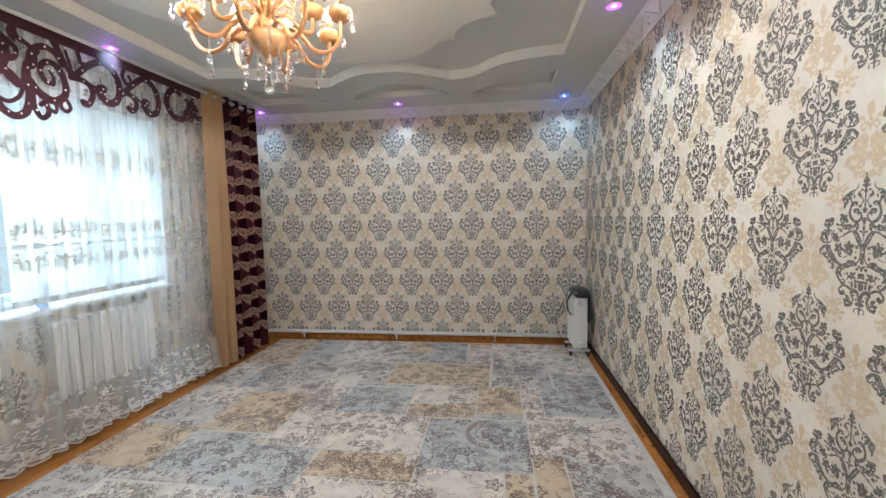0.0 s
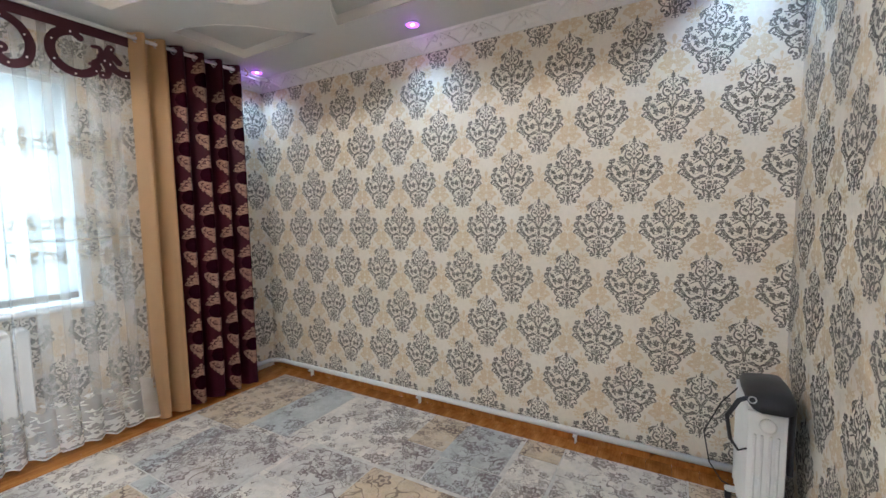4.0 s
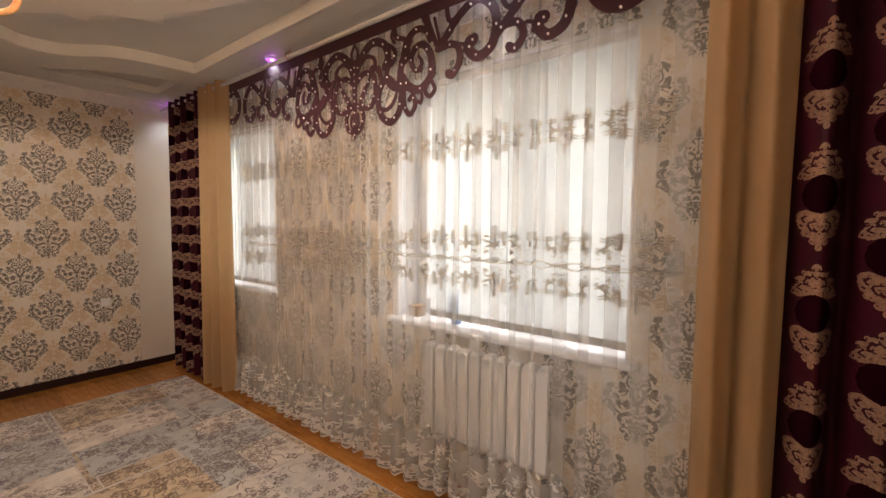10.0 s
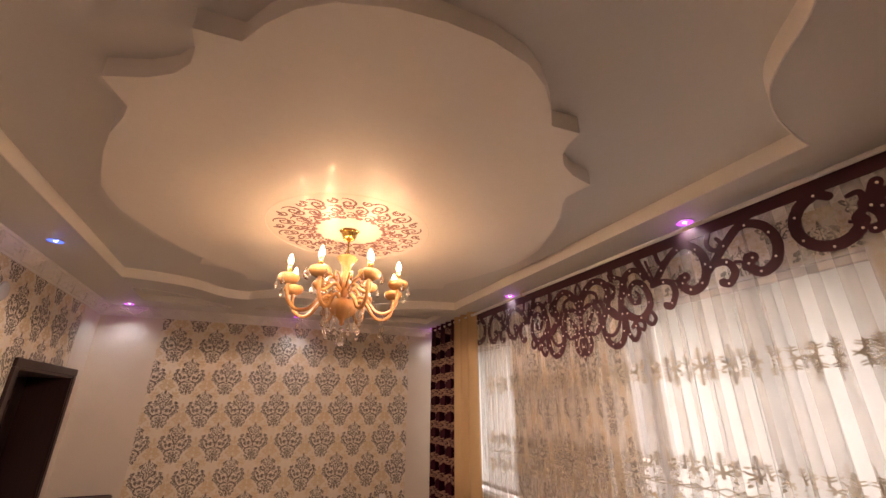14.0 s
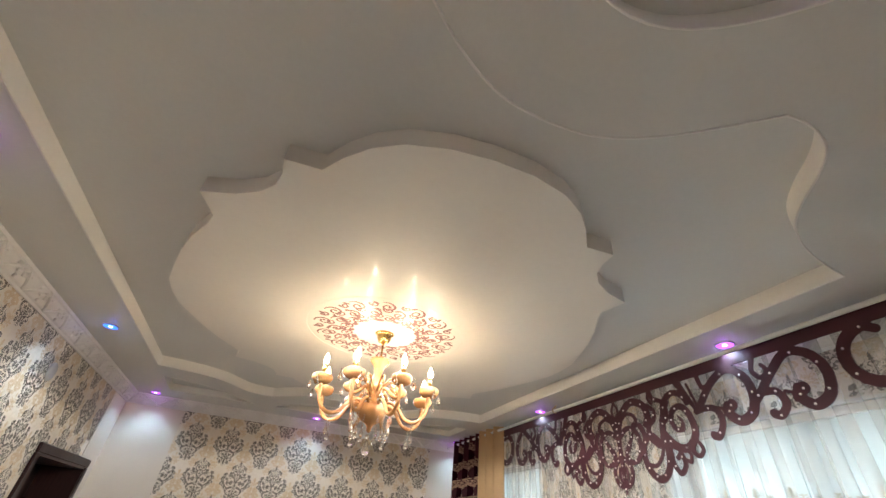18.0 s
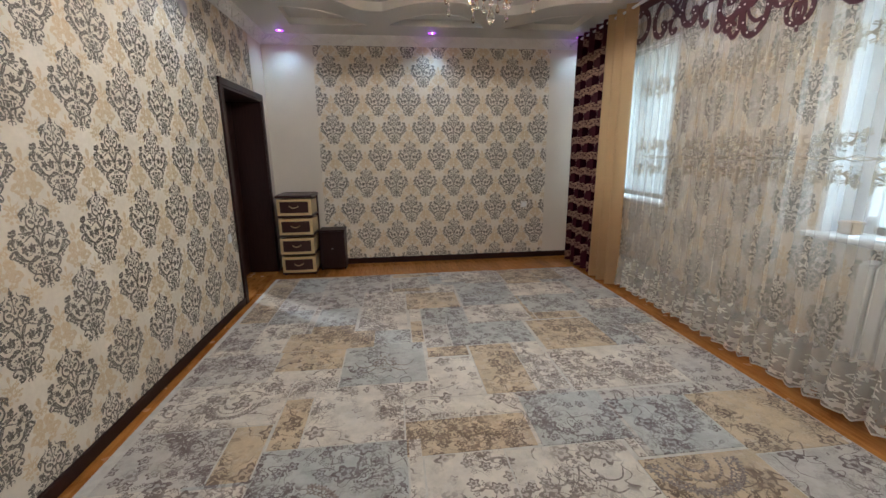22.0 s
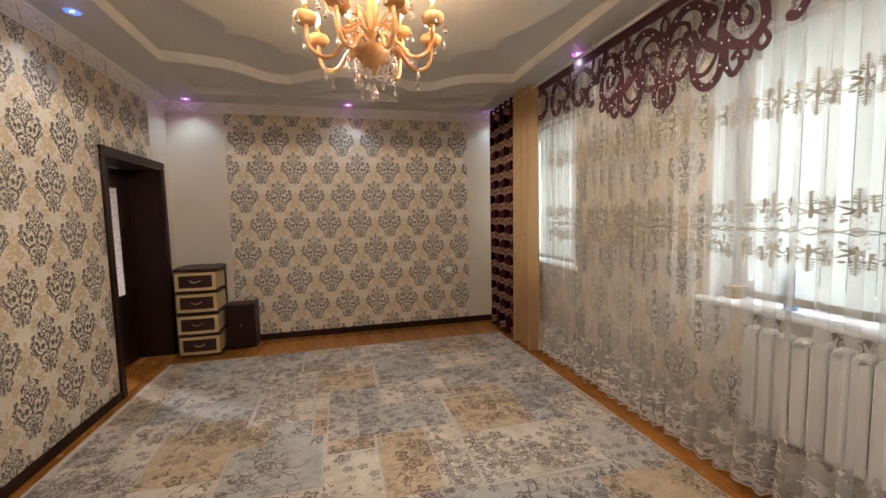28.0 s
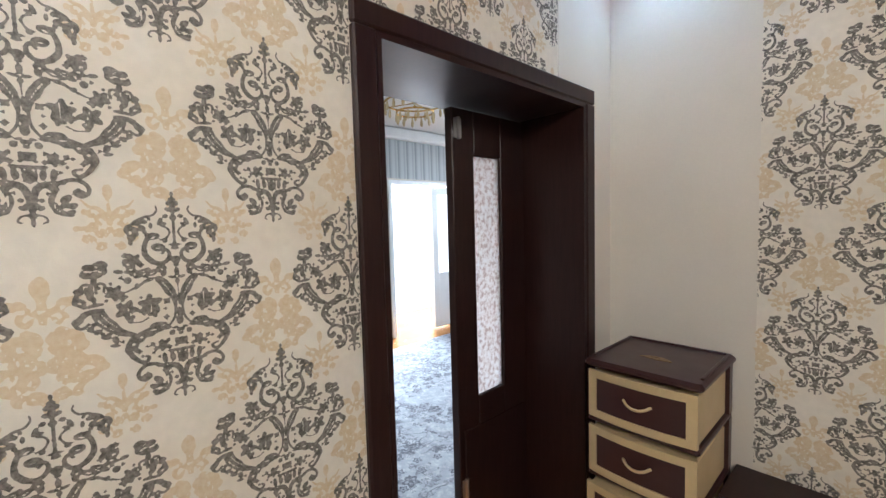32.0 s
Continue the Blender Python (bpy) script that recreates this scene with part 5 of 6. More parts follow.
def border_figure():
    """One repeat of the lace border above the hem."""
    rng = random.Random(8)
    d = Drawing(-0.13, 0.13, -0.03, 0.36, 0.0045)
    for x, y, r in ((-0.06, 0.25, 0.030), (0.07, 0.20, 0.034), (-0.02, 0.13, 0.036), (0.09, 0.09, 0.026), (-0.09, 0.07, 0.030), (0.03, 0.05, 0.026), (-0.10, 0.17, 0.022), (0.02, 0.30, 0.020)):
        d.leaf(x, y, r, 6, 0.45, rng.uniform(0, 60))
    for _ in range(46):
        x, y = rng.uniform(-0.12, 0.12), rng.uniform(0.03, 0.18) if rng.random() < 0.75 else rng.uniform(0.18, 0.32)
        d.blob(x, y, 0.013, 0.005, rng.uniform(0, 180))
    for _ in range(18):
        x, y, a = rng.uniform(-0.1, 0.1), rng.uniform(0.03, 0.26), rng.uniform(0, 6.3)
        d.stroke([(x, y), (x + 0.02 * math.cos(a), y + 0.02 * math.sin(a)), (x + 0.03 * math.cos(a + 0.9), y + 0.03 * math.sin(a + 0.9))], 0.003, 0.002)
    for i in range(9):
        x = -0.13 + 0.26 * i / 8
        d.leaf(x, 0.035, 0.019, 5, 0.25, 20 * i)
    return on_cloth(d)


n = int(FLAT / 0.21)
rows = [(i + 0.5) / n for i in range(n)]
put("upper_embroidery", net_cloth.sewn(band_figure(False), [(s, 1.955) for s in rows], FLAT), M_LACE, tulle, "cream embroidered flower band", kind="stuff")
put("lower_embroidery", net_cloth.sewn(band_figure(True), [(s, 1.36) for s in rows], FLAT), M_LACE, tulle, "cream embroidered double flower band", kind="stuff")
n = int(FLAT / 0.255)
put("lace_border", net_cloth.sewn(border_figure(), [((i + 0.5) / n, 0.055) for i in range(n)], FLAT), M_WHITELACE, tulle, "white floral lace border above the hem", kind="stuff")


def woven_figure():
    """A woven ornament: a palmette that hoods a dark disc, and a shield of filigree leaves below it."""
    d = Drawing(-0.08, 0.08, -0.195, 0.175, 0.0030, True)
    # hood: three tiers of curled leaves
    d.blob(0, 0.150, 0.013, 0.018).blob(0.020, 0.130, 0.018, 0.012, 30).blob(0, 0.112, 0.024, 0.022).blob(0.036, 0.108, 0.016, 0.014, 20)
    d.blob(0.034, 0.080, 0.024, 0.018, -20).blob(0.012, 0.078, 0.026, 0.020).blob(0.050, 0.064, 0.012, 0.010).blob(0.030, 0.060, 0.026, 0.012)
    # shield of leaves
    d.blob(0.030, -0.070, 0.028, 0.020).blob(0, -0.078, 0.034, 0.026).blob(0.044, -0.086, 0.014, 0.012).blob(0.030, -0.106, 0.026, 0.018, 20).blob(0, -0.120, 0.030, 0.026)
    d.blob(0.030, -0.132, 0.016, 0.012, 30).blob(0, -0.148, 0.022, 0.016).blob(0.014, -0.160, 0.012, 0.009, 40).blob(0, -0.176, 0.009, 0.016)
    vein = np.array([[abs(noise.noise((x * 95, y * 95, 4.0))) for x in row_x] for row_x, y in zip(d.X, d.Y[:, 0])])
    d.F = np.minimum(d.F, (vein - 0.075) * 0.02)
    for side in (1, -1):
        d.stroke([(0.006, side * 0.125), (0.022, side * 0.118), (0.028, side * 0.098), (0.014, side * 0.092)], 0.0028, 0.0024, True)
        d.stroke([(0.036, side * 0.094), (0.044, side * 0.080), (0.032, side * 0.072)], 0.0026, 0.0022, True)
    d.blob(0, 0.0, 0.056, 0.062, 0, True)
    disc = Drawing(-0.066, 0.066, -0.066, 0.066, 0.006)
    disc.leaf(0, 0, 0.058, 12, 0.02)
    v, f = on_cloth(d)
    return ([(a * 1.22, b * 0.90) for a, b in v], f), on_cloth(disc)


WOVEN, DISC = woven_figure()
for nm, y0, y1, x, folds, amp, seed, mat, lab in (
        ("beige_curtain", 3.845, 4.10, 0.205, 2.0, 0.050, 4, M_BEIGECLOTH, "plain beige satin curtain gathered in deep folds"),
        ("beige_curtain", -0.10, 0.37, 0.205, 3.0, 0.046, 6, M_BEIGECLOTH, "plain beige satin curtain gathered beside the tulle"),
        ("burgundy_curtain", 4.085, 4.69, 0.195, 4.0, 0.046, 7, M_BURG, "burgundy damask curtain with beige medallions"),
        ("burgundy_curtain", -0.84, -0.09, 0.195, 5.0, 0.046, 9, M_BURG, "burgundy damask curtain with beige medallions")):
    cur = thing(nm, (x, (y0 + y1) / 2, 0.03), lab, "curtain", "side curtains of the window wall")
    fall = Cloth(y0, y1, 0.03, 2.745, x, folds, amp, seed, 0.15, 0.12)
    put("cloth", fall.mesh(nm, 12, 18), mat, cur)
    if mat == M_BURG:
        lift = (0.0, 0.18, 0.0, 0.18, 0.0)
        spots = [((i + 0.5) / folds, 0.20 + 0.36 * j + lift[i]) for i in range(int(folds)) for j in range(7) if 0.20 + 0.36 * j + lift[i] < 2.60]
        flat = folds * 0.20
        put("woven_work", fall.sewn(WOVEN, spots, flat, 0.0022), M_WOVEN, cur, "beige woven medallions", kind="stuff")
        put("disc_work", fall.sewn(DISC, spots, flat, 0.0030), M_DOT, cur, "dark velvet discs", kind="stuff")
    for i in range(int(folds)):
        yy = y0 + (y1 - y0) * (i + 0.25) / folds
        put("eyelet", Shape().tube([(x + 0.022 * math.cos(a) * 0.5, yy + 0.012 * math.cos(a), ROD_Z + 0.024 * math.sin(a)) for a in arc(0, 2 * math.pi, 14)], 0.0045, 6), M_SILVER, cur, smooth=True)


def valance():
    """Cut-out felt valance, mirrored about the middle of the window wall."""
    d = Drawing(-1.885, 1.885, 2.075, 2.74, 0.0052, True)
    d.stroke([(0, 2.695), (1.90, 2.695)], 0.034)
    P = d.scroll
    U, V = 0.00175, 0.0017
    dots = []

    def at(x, y):
        return x * U, 2.661 - (y - 45) * V

    def line(pts, w0, w1=None, studs=0, cut=False):
        d.stroke([at(*p) for p in pts], w0 * V, None if w1 is None else w1 * V, cut)
        for q in range(studs):
            f = (q + 0.5) / studs * (len(pts) - 1)
            a, b = pts[int(f)], pts[min(int(f) + 1, len(pts) - 1)]
            dots.append(at(a[0] + (b[0] - a[0]) * (f % 1), a[1] + (b[1] - a[1]) * (f % 1)))

    def ball(x, y, r):
        d.blob(*at(x, y), r * U, r * V)

    # middle: almond, stem and lily pendant
    line([(0, 50), (14, 70), (16, 90), (8, 112), (0, 122)], 5)
    line([(0, 118), (0, 262)], 15, 9, 6)
    line([(6, 262), (30, 280), (46, 310), (38, 346), (12, 364)], 9, 8, 4)
    line([(0, 270), (0, 392)], 10, 4, 3)
    line([(16, 300), (20, 330), (10, 350)], 7, 4)
    # heart loop with a leaf
    line([(8, 186), (50, 160), (94, 176), (108, 225), (92, 274), (56, 284), (32, 256), (40, 236)], 10, 8, 7)
    line([(80, 180), (62, 208), (42, 236)], 3, 11, 2)
    # great arch and its inner curl
    line([(4, 160), (38, 98), (94, 66), (148, 86), (166, 128), (152, 160)], 15, 14, 6)
    line([(18, 134), (58, 106), (98, 120), (104, 152), (90, 160)], 7, 7)
    ball(90, 152, 11)
    line([(120, 160), (135, 195), (128, 230)], 11, 7)
    line([(165, 92), (198, 118), (192, 152), (170, 166)], 8, 6, 1)
    line([(195, 46), (204, 76), (240, 94), (256, 128), (244, 164), (222, 160)], 9, 7, 2)
    line([(190, 48), (182, 70), (196, 92)], 6, 5)
    line([(178, 148), (160, 182), (166, 214), (196, 240)], 9, 12, 1)
    # great hanging ring
    line([(148, 205), (122, 240), (122, 290), (142, 330), (178, 350), (214, 326), (228, 268), (222, 196), (236, 148)], 12, 13, 8)
    line([(134, 300), (168, 304), (202, 270), (212, 214)], 8, 5)
    line([(140, 216), (172, 204), (204, 240)], 9, 12)
    # spiral with leaves
    line([(224, 206), (262, 250), (310, 264), (350, 226), (346, 166), (320, 130), (286, 132), (268, 164), (282, 200), (306, 204)], 15, 8, 7)
    line([(306, 204), (312, 180), (298, 158)], 9, 3)
    line([(236, 150), (250, 102), (290, 76), (328, 90), (346, 122)], 13, 9, 3)
    line([(324, 46), (348, 96), (378, 156)], 14, 6)
    line([(362, 62), (374, 108), (388, 152)], 5, 4)
    line([(252, 120), (268, 104), (262, 86)], 6, 4)
    # small curls hanging below
    line([(238, 262), (240, 306), (262, 338), (286, 312), (276, 280), (262, 290)], 9, 8, 2)
    line([(298, 262), (314, 284), (308, 308), (296, 300)], 6, 5)
    line([(336, 246), (328, 276), (346, 294), (364, 276), (354, 252)], 8, 6)
    # branch to the first open ring
    line([(374, 158), (412, 154), (446, 166), (456, 206), (432, 246), (414, 238)], 10, 11, 2)
    ball(418, 242, 13)
    line([(386, 152), (446, 86), (512, 52), (562, 86), (576, 140), (560, 194), (520, 214), (490, 192), (488, 164)], 12, 16, 7)
    ball(502, 162, 17)
    line([(408, 48), (418, 86), (446, 84)], 8, 7)
    line([(452, 162), (470, 168), (472, 188)], 5, 4)
    # second open ring
    line([(566, 176), (604, 142), (646, 98), (702, 56), (756, 78), (780, 132), (766, 190), (726, 210), (698, 186), (700, 160)], 12, 15, 7)
    ball(710, 162, 17)
    line([(598, 148), (640, 154), (656, 190), (632, 220), (614, 210)], 11, 11, 2)
    ball(618, 214, 13)
    line([(604, 48), (594, 78), (612, 106), (636, 92), (626, 70)], 8, 6)
    line([(664, 160), (682, 168), (682, 190)], 5, 4)
    # mirrored ring beyond the gap
    P(1.575, 2.53, 0.13, 0.115, 100, 235, 0.026, 0.024, 0.024)
    d.stroke([(1.55, 2.665), (1.60, 2.63)], 0.02)
    d.stroke([(1.665, 2.50), (1.70, 2.54), (1.70, 2.60), (1.66, 2.60)], 0.018, 0.009)
    d.stroke([(1.70, 2.55), (1.735, 2.49), (1.73, 2.44), (1.70, 2.43)], 0.020, 0.016)
    d.blob(1.705, 2.435, 0.022, 0.022)
    d.stroke([(1.70, 2.55), (1.75, 2.58), (1.80, 2.54)], 0.016, 0.02)
    P(1.83, 2.555, 0.095, 0.08, 140, 220, 0.024, 0.022, 0.02)
    d.stroke([(1.64, 2.49), (1.665, 2.475), (1.66, 2.44)], 0.008, 0.005)
    studs = dots
    for cx, cz, r, a0, a1, n in ((1.575, 2.53, 0.125, 100, 320, 5), (1.83, 2.555, 0.09, 140, 340, 4)):
        for i in range(n):
            a = radians(a0 + (a1 - a0) * i / (n - 1))
            studs.append((cx + r * math.cos(a), cz + r * math.sin(a)))
    studs += [(1.705, 2.435), (1.72, 2.53), (0.875, 2.46), (1.245, 2.46)]
    return d, studs


d, studs = valance()
VX = 0.158
val = thing("valance", (VX, CY, 2.66), "burgundy cut-out felt valance with scrolls and pearl studs", "valance")
VY, VZ = 1.987, -0.016
put("cut_out_panel", d.solid(lambda u, v, t: (VX + t, VY + u, v + VZ), 0.0, 0.006), M_VELVET, val)
s = Shape()
for u, z in studs:
    for sign in ((1, -1) if u else (1,)):
        s.ball((VX + 0.007, VY + sign * u, z + VZ), 0.0062, 6)
put("studs", s, M_STUD, val, "small round pearl studs", kind="stuff")


def radiator(y0, n):
    """A white sectional radiator under a sill."""
    r = thing("radiator", (0.0, y0 + n * 0.039, 0.30), "white sectional aluminium radiator below the window", "radiator")
    for i in range(n):
        a = y0 + i * 0.0785
        s = Shape().box(0.045, 0.062, a + 0.003, a + 0.0755, 0.315, 0.825, 0.008).box(-0.02, 0.047, a + 0.03, a + 0.048, 0.33, 0.80, 0.004)
        s.box(-0.02, 0.062, a + 0.008, a + 0.070, 0.790, 0.845, 0.014).box(-0.015, 0.05, a, a + 0.0785, 0.335, 0.375, 0.008)
        put("section", s, M_WHITE, r)
    s = Shape().tube([(0.015, y0 - 0.05, 0.355), (0.015, y0 + 0.01, 0.355)], 0.014, 8).tube([(0.015, y0 - 0.05, 0.355), (0.015, y0 - 0.05, 0.11)], 0.011, 8)
    put("valve_pipe", s, M_WHITE, r, smooth=True)


radiator(2.475, 10)
pipe = thing("heating_pipe", (1.9, AY - 0.04, 0.08), "white painted heating pipe along the foot of the wall", "pipe")
put("pipe_run", Shape().tube([(3.90, AY - 0.045, 0.085), (0.12, AY - 0.045, 0.085), (0.05, AY - 0.065, 0.087), (0.015, AY - 0.12, 0.09), (0.012, AY - 0.5, 0.092), (0.012, 2.38, 0.10)], 0.021, 10), M_WHITE, pipe, smooth=True)
for x in (0.5, 1.7, 2.9):
    put("clip", Shape().box(x - 0.012, x + 0.012, AY - 0.07, AY - 0.014, 0.05, 0.066, 0.003).box(x - 0.004, x + 0.004, AY - 0.045, AY - 0.014, 0.0, 0.05), M_WHITE, pipe)


# ---- chandelier ----
def chandelier():
    """Gold and honey glass chandelier with twelve candle arms and crystal drops."""
    ch = thing("chandelier", (HX, HY, MED), "gold chandelier with honey glass arms, lit candle bulbs and crystal drops", "chandelier")
    at = (HX, HY, 0)
    put("canopy", Shape().lathe([(0.012, 2.698), (0.03, 2.708), (0.042, 2.733), (0.046, 2.753), (0.062, 2.768), (0.062, MED), (0.01, MED)], at, 28, 0.04, 14), M_GOLD, ch, smooth=True)
    put("stem", Shape().lathe([(0.006, 2.703), (0.006, 2.543), (0.012, 2.538), (0.012, 2.363), (0.006, 2.353)], at, 12), M_GOLD, ch, smooth=True)
    put("vase", Shape().lathe([(0.012, 2.603), (0.055, 2.598), (0.06, 2.583), (0.03, 2.543), (0.022, 2.503), (0.034, 2.463), (0.03, 2.413), (0.018, 2.383), (0.02, 2.343)], at, 24, 0.06, 8), M_AMBER, ch, smooth=True)
    put("bowl", Shape().lathe([(0.02, 2.343), (0.070, 2.328), (0.086, 2.303), (0.080, 2.268), (0.052, 2.238), (0.025, 2.223), (0.012, 2.203), (0.014, 2.188), (0.001, 2.178)], at, 32, 0.04, 12), M_AMBER, ch, smooth=True)
    rng = random.Random(2)

    def drop(x, y, z, n=2):
        s = Shape()
        for i in range(n):
            s.ball((x, y, z - 0.008 - 0.014 * i), 0.0055, 6)
        z -= 0.014 * n + 0.004
        s.lathe([(0.001, 0.0), (0.004, -0.006), (0.010, -0.022), (0.012, -0.032), (0.008, -0.044), (0.001, -0.049)], (x, y, z), 8)
        return s

    for ring, n, reach, cup_z, turn in ((0, 8, 0.325, 2.398, 0.0), (1, 4, 0.20, 2.443, 0.39)):
        for i in range(n):
            a = 2 * math.pi * i / n + turn + 0.2
            c, sn = math.cos(a), math.sin(a)
            P = lambda r, z: (HX + r * c, HY + r * sn, z)
            low = 2.243 if ring == 0 else 2.323
            pts = [P(0.05, 2.313), P(0.10, 2.343), P(0.15, 2.313), P(0.20 if ring == 0 else 0.15, low + 0.01), P(reach * 0.82, low), P(reach * 0.97, low + 0.05), P(reach, cup_z)]
            if ring:
                pts = [P(0.03, 2.383), P(0.08, 2.413), P(0.13, 2.373), P(0.17, 2.353), P(reach, 2.373), P(reach, cup_z)]
            line = []
            v = [Vector(p) for p in pts]
            for k2 in range(len(v) - 1):
                p0, p1, p2, p3 = v[max(k2 - 1, 0)], v[k2], v[k2 + 1], v[min(k2 + 2, len(v) - 1)]
                for j in range(5):
                    t = j / 5
                    line.append(0.5 * (2 * p1 + (p2 - p0) * t + (2 * p0 - 5 * p1 + 4 * p2 - p3) * t * t + (3 * p1 - p0 - 3 * p2 + p3) * t ** 3))
            line.append(v[-1])
            arm = put("arm", Shape().tube(line, 0.0105, 8), M_AMBER, ch, smooth=True)
            put("cup", Shape().lathe([(0.006, -0.022), (0.030, -0.020), (0.046, -0.010), (0.054, 0.006), (0.054, 0.020), (0.046, 0.030), (0.030, 0.030), (0.006, 0.020)], P(reach, cup_z), 24, 0.05, 12), M_AMBER, arm, smooth=True)
            put("candle_sleeve", Shape().lathe([(0.012, 0.02), (0.013, 0.03), (0.0105, 0.034), (0.0105, 0.085), (0.012, 0.088), (0.001, 0.09)], P(reach, cup_z), 12), M_GOLD, arm, smooth=True)
            put("candle_bulb", Shape().lathe([(0.006, 0.088), (0.011, 0.095), (0.0135, 0.106), (0.0115, 0.122), (0.006, 0.138), (0.002, 0.148), (0.0005, 0.150)], P(reach, cup_z), 12), M_BULB, arm, smooth=True)
            for da in (-0.15, 0.15):
                put("crystal_drop", drop(HX + (reach + 0.05) * math.cos(a + da), HY + (reach + 0.05) * math.sin(a + da), cup_z + 0.018, 1), M_CRYSTAL, arm, smooth=True)
            put("crystal_drop", drop(*P(reach * 0.75, low - 0.006), 4), M_CRYSTAL, arm, smooth=True)
            put("crystal_drop", drop(*P(0.10, 2.258 if ring == 0 else 2.273), 5), M_CRYSTAL, arm, smooth=True)
    # six unseen lamps added outside the arms, as downward fill for the room
    for i in range(6):
        a = 2 * math.pi * i / 6
        lamp("candle_light_down", "SPOT", pose(HX + 0.58 * math.cos(a), HY + 0.58 * math.sin(a), 2.52), ROOM_FILL, (1.0, 0.89, 0.76), cone=178, radius=0.05)
    for i in range(8):
        a = 2 * math.pi * i / 8 + 0.1
        c, sn = math.cos(a), math.sin(a)
        curl = [(0.028, 2.40), (0.052, 2.44), (0.085, 2.475), (0.118, 2.47), (0.130, 2.445), (0.116, 2.424), (0.098, 2.432), (0.100, 2.448)]
        put("scroll", Shape().tube([(HX + r * c, HY + r * sn, z) for r, z in curl], 0.0062, 8), M_AMBER, ch, smooth=True)
        put("crystal_drop", drop(HX + 0.122 * c, HY + 0.122 * sn, 2.424, 2), M_CRYSTAL, ch, smooth=True)
    put("pendant", Shape().ball((HX, HY, 2.158), 0.014, 10).lathe([(0.001, 0.0), (0.008, -0.01), (0.02, -0.045), (0.022, -0.06), (0.014, -0.08), (0.001, -0.09)], (HX, HY, 2.143), 10), M_CRYSTAL, ch, smooth=True)


chandelier()


# ---- things on the window sill ----
bottle = thing("bottle", (-0.135, 2.57, SILL), "tall blue plastic bottle standing on the window sill", "bottle")
M_BLUE = paint("blue_plastic", (0.16, 0.32, 0.66), 0.25, relief=0.0)
put("body", Shape().lathe([(0.001, 0), (0.028, 0), (0.03, 0.01), (0.03, 0.15), (0.022, 0.18), (0.012, 0.195), (0.012, 0.21)], (-0.135, 2.57, SILL), 16), M_BLUE, bottle, smooth=True)
put("cap", Shape().lathe([(0.001, 0.21), (0.015, 0.21), (0.015, 0.235), (0.001, 0.237)], (-0.135, 2.57, SILL), 14), M_PVC, bottle, smooth=True)
small_box = thing("small_box", (-0.15, 2.24, SILL), "small brown cardboard box on the window sill", "box")
M_CARD = paint("brown_card", (0.30, 0.19, 0.10), 0.8)
put("carton", Shape().box(-0.19, -0.11, 2.20, 2.28, SILL, SILL + 0.07, 0.003), M_CARD, small_box)
put("lid", Shape().box(-0.193, -0.107, 2.197, 2.283, SILL + 0.055, SILL + 0.073, 0.002), M_CARD, small_box)


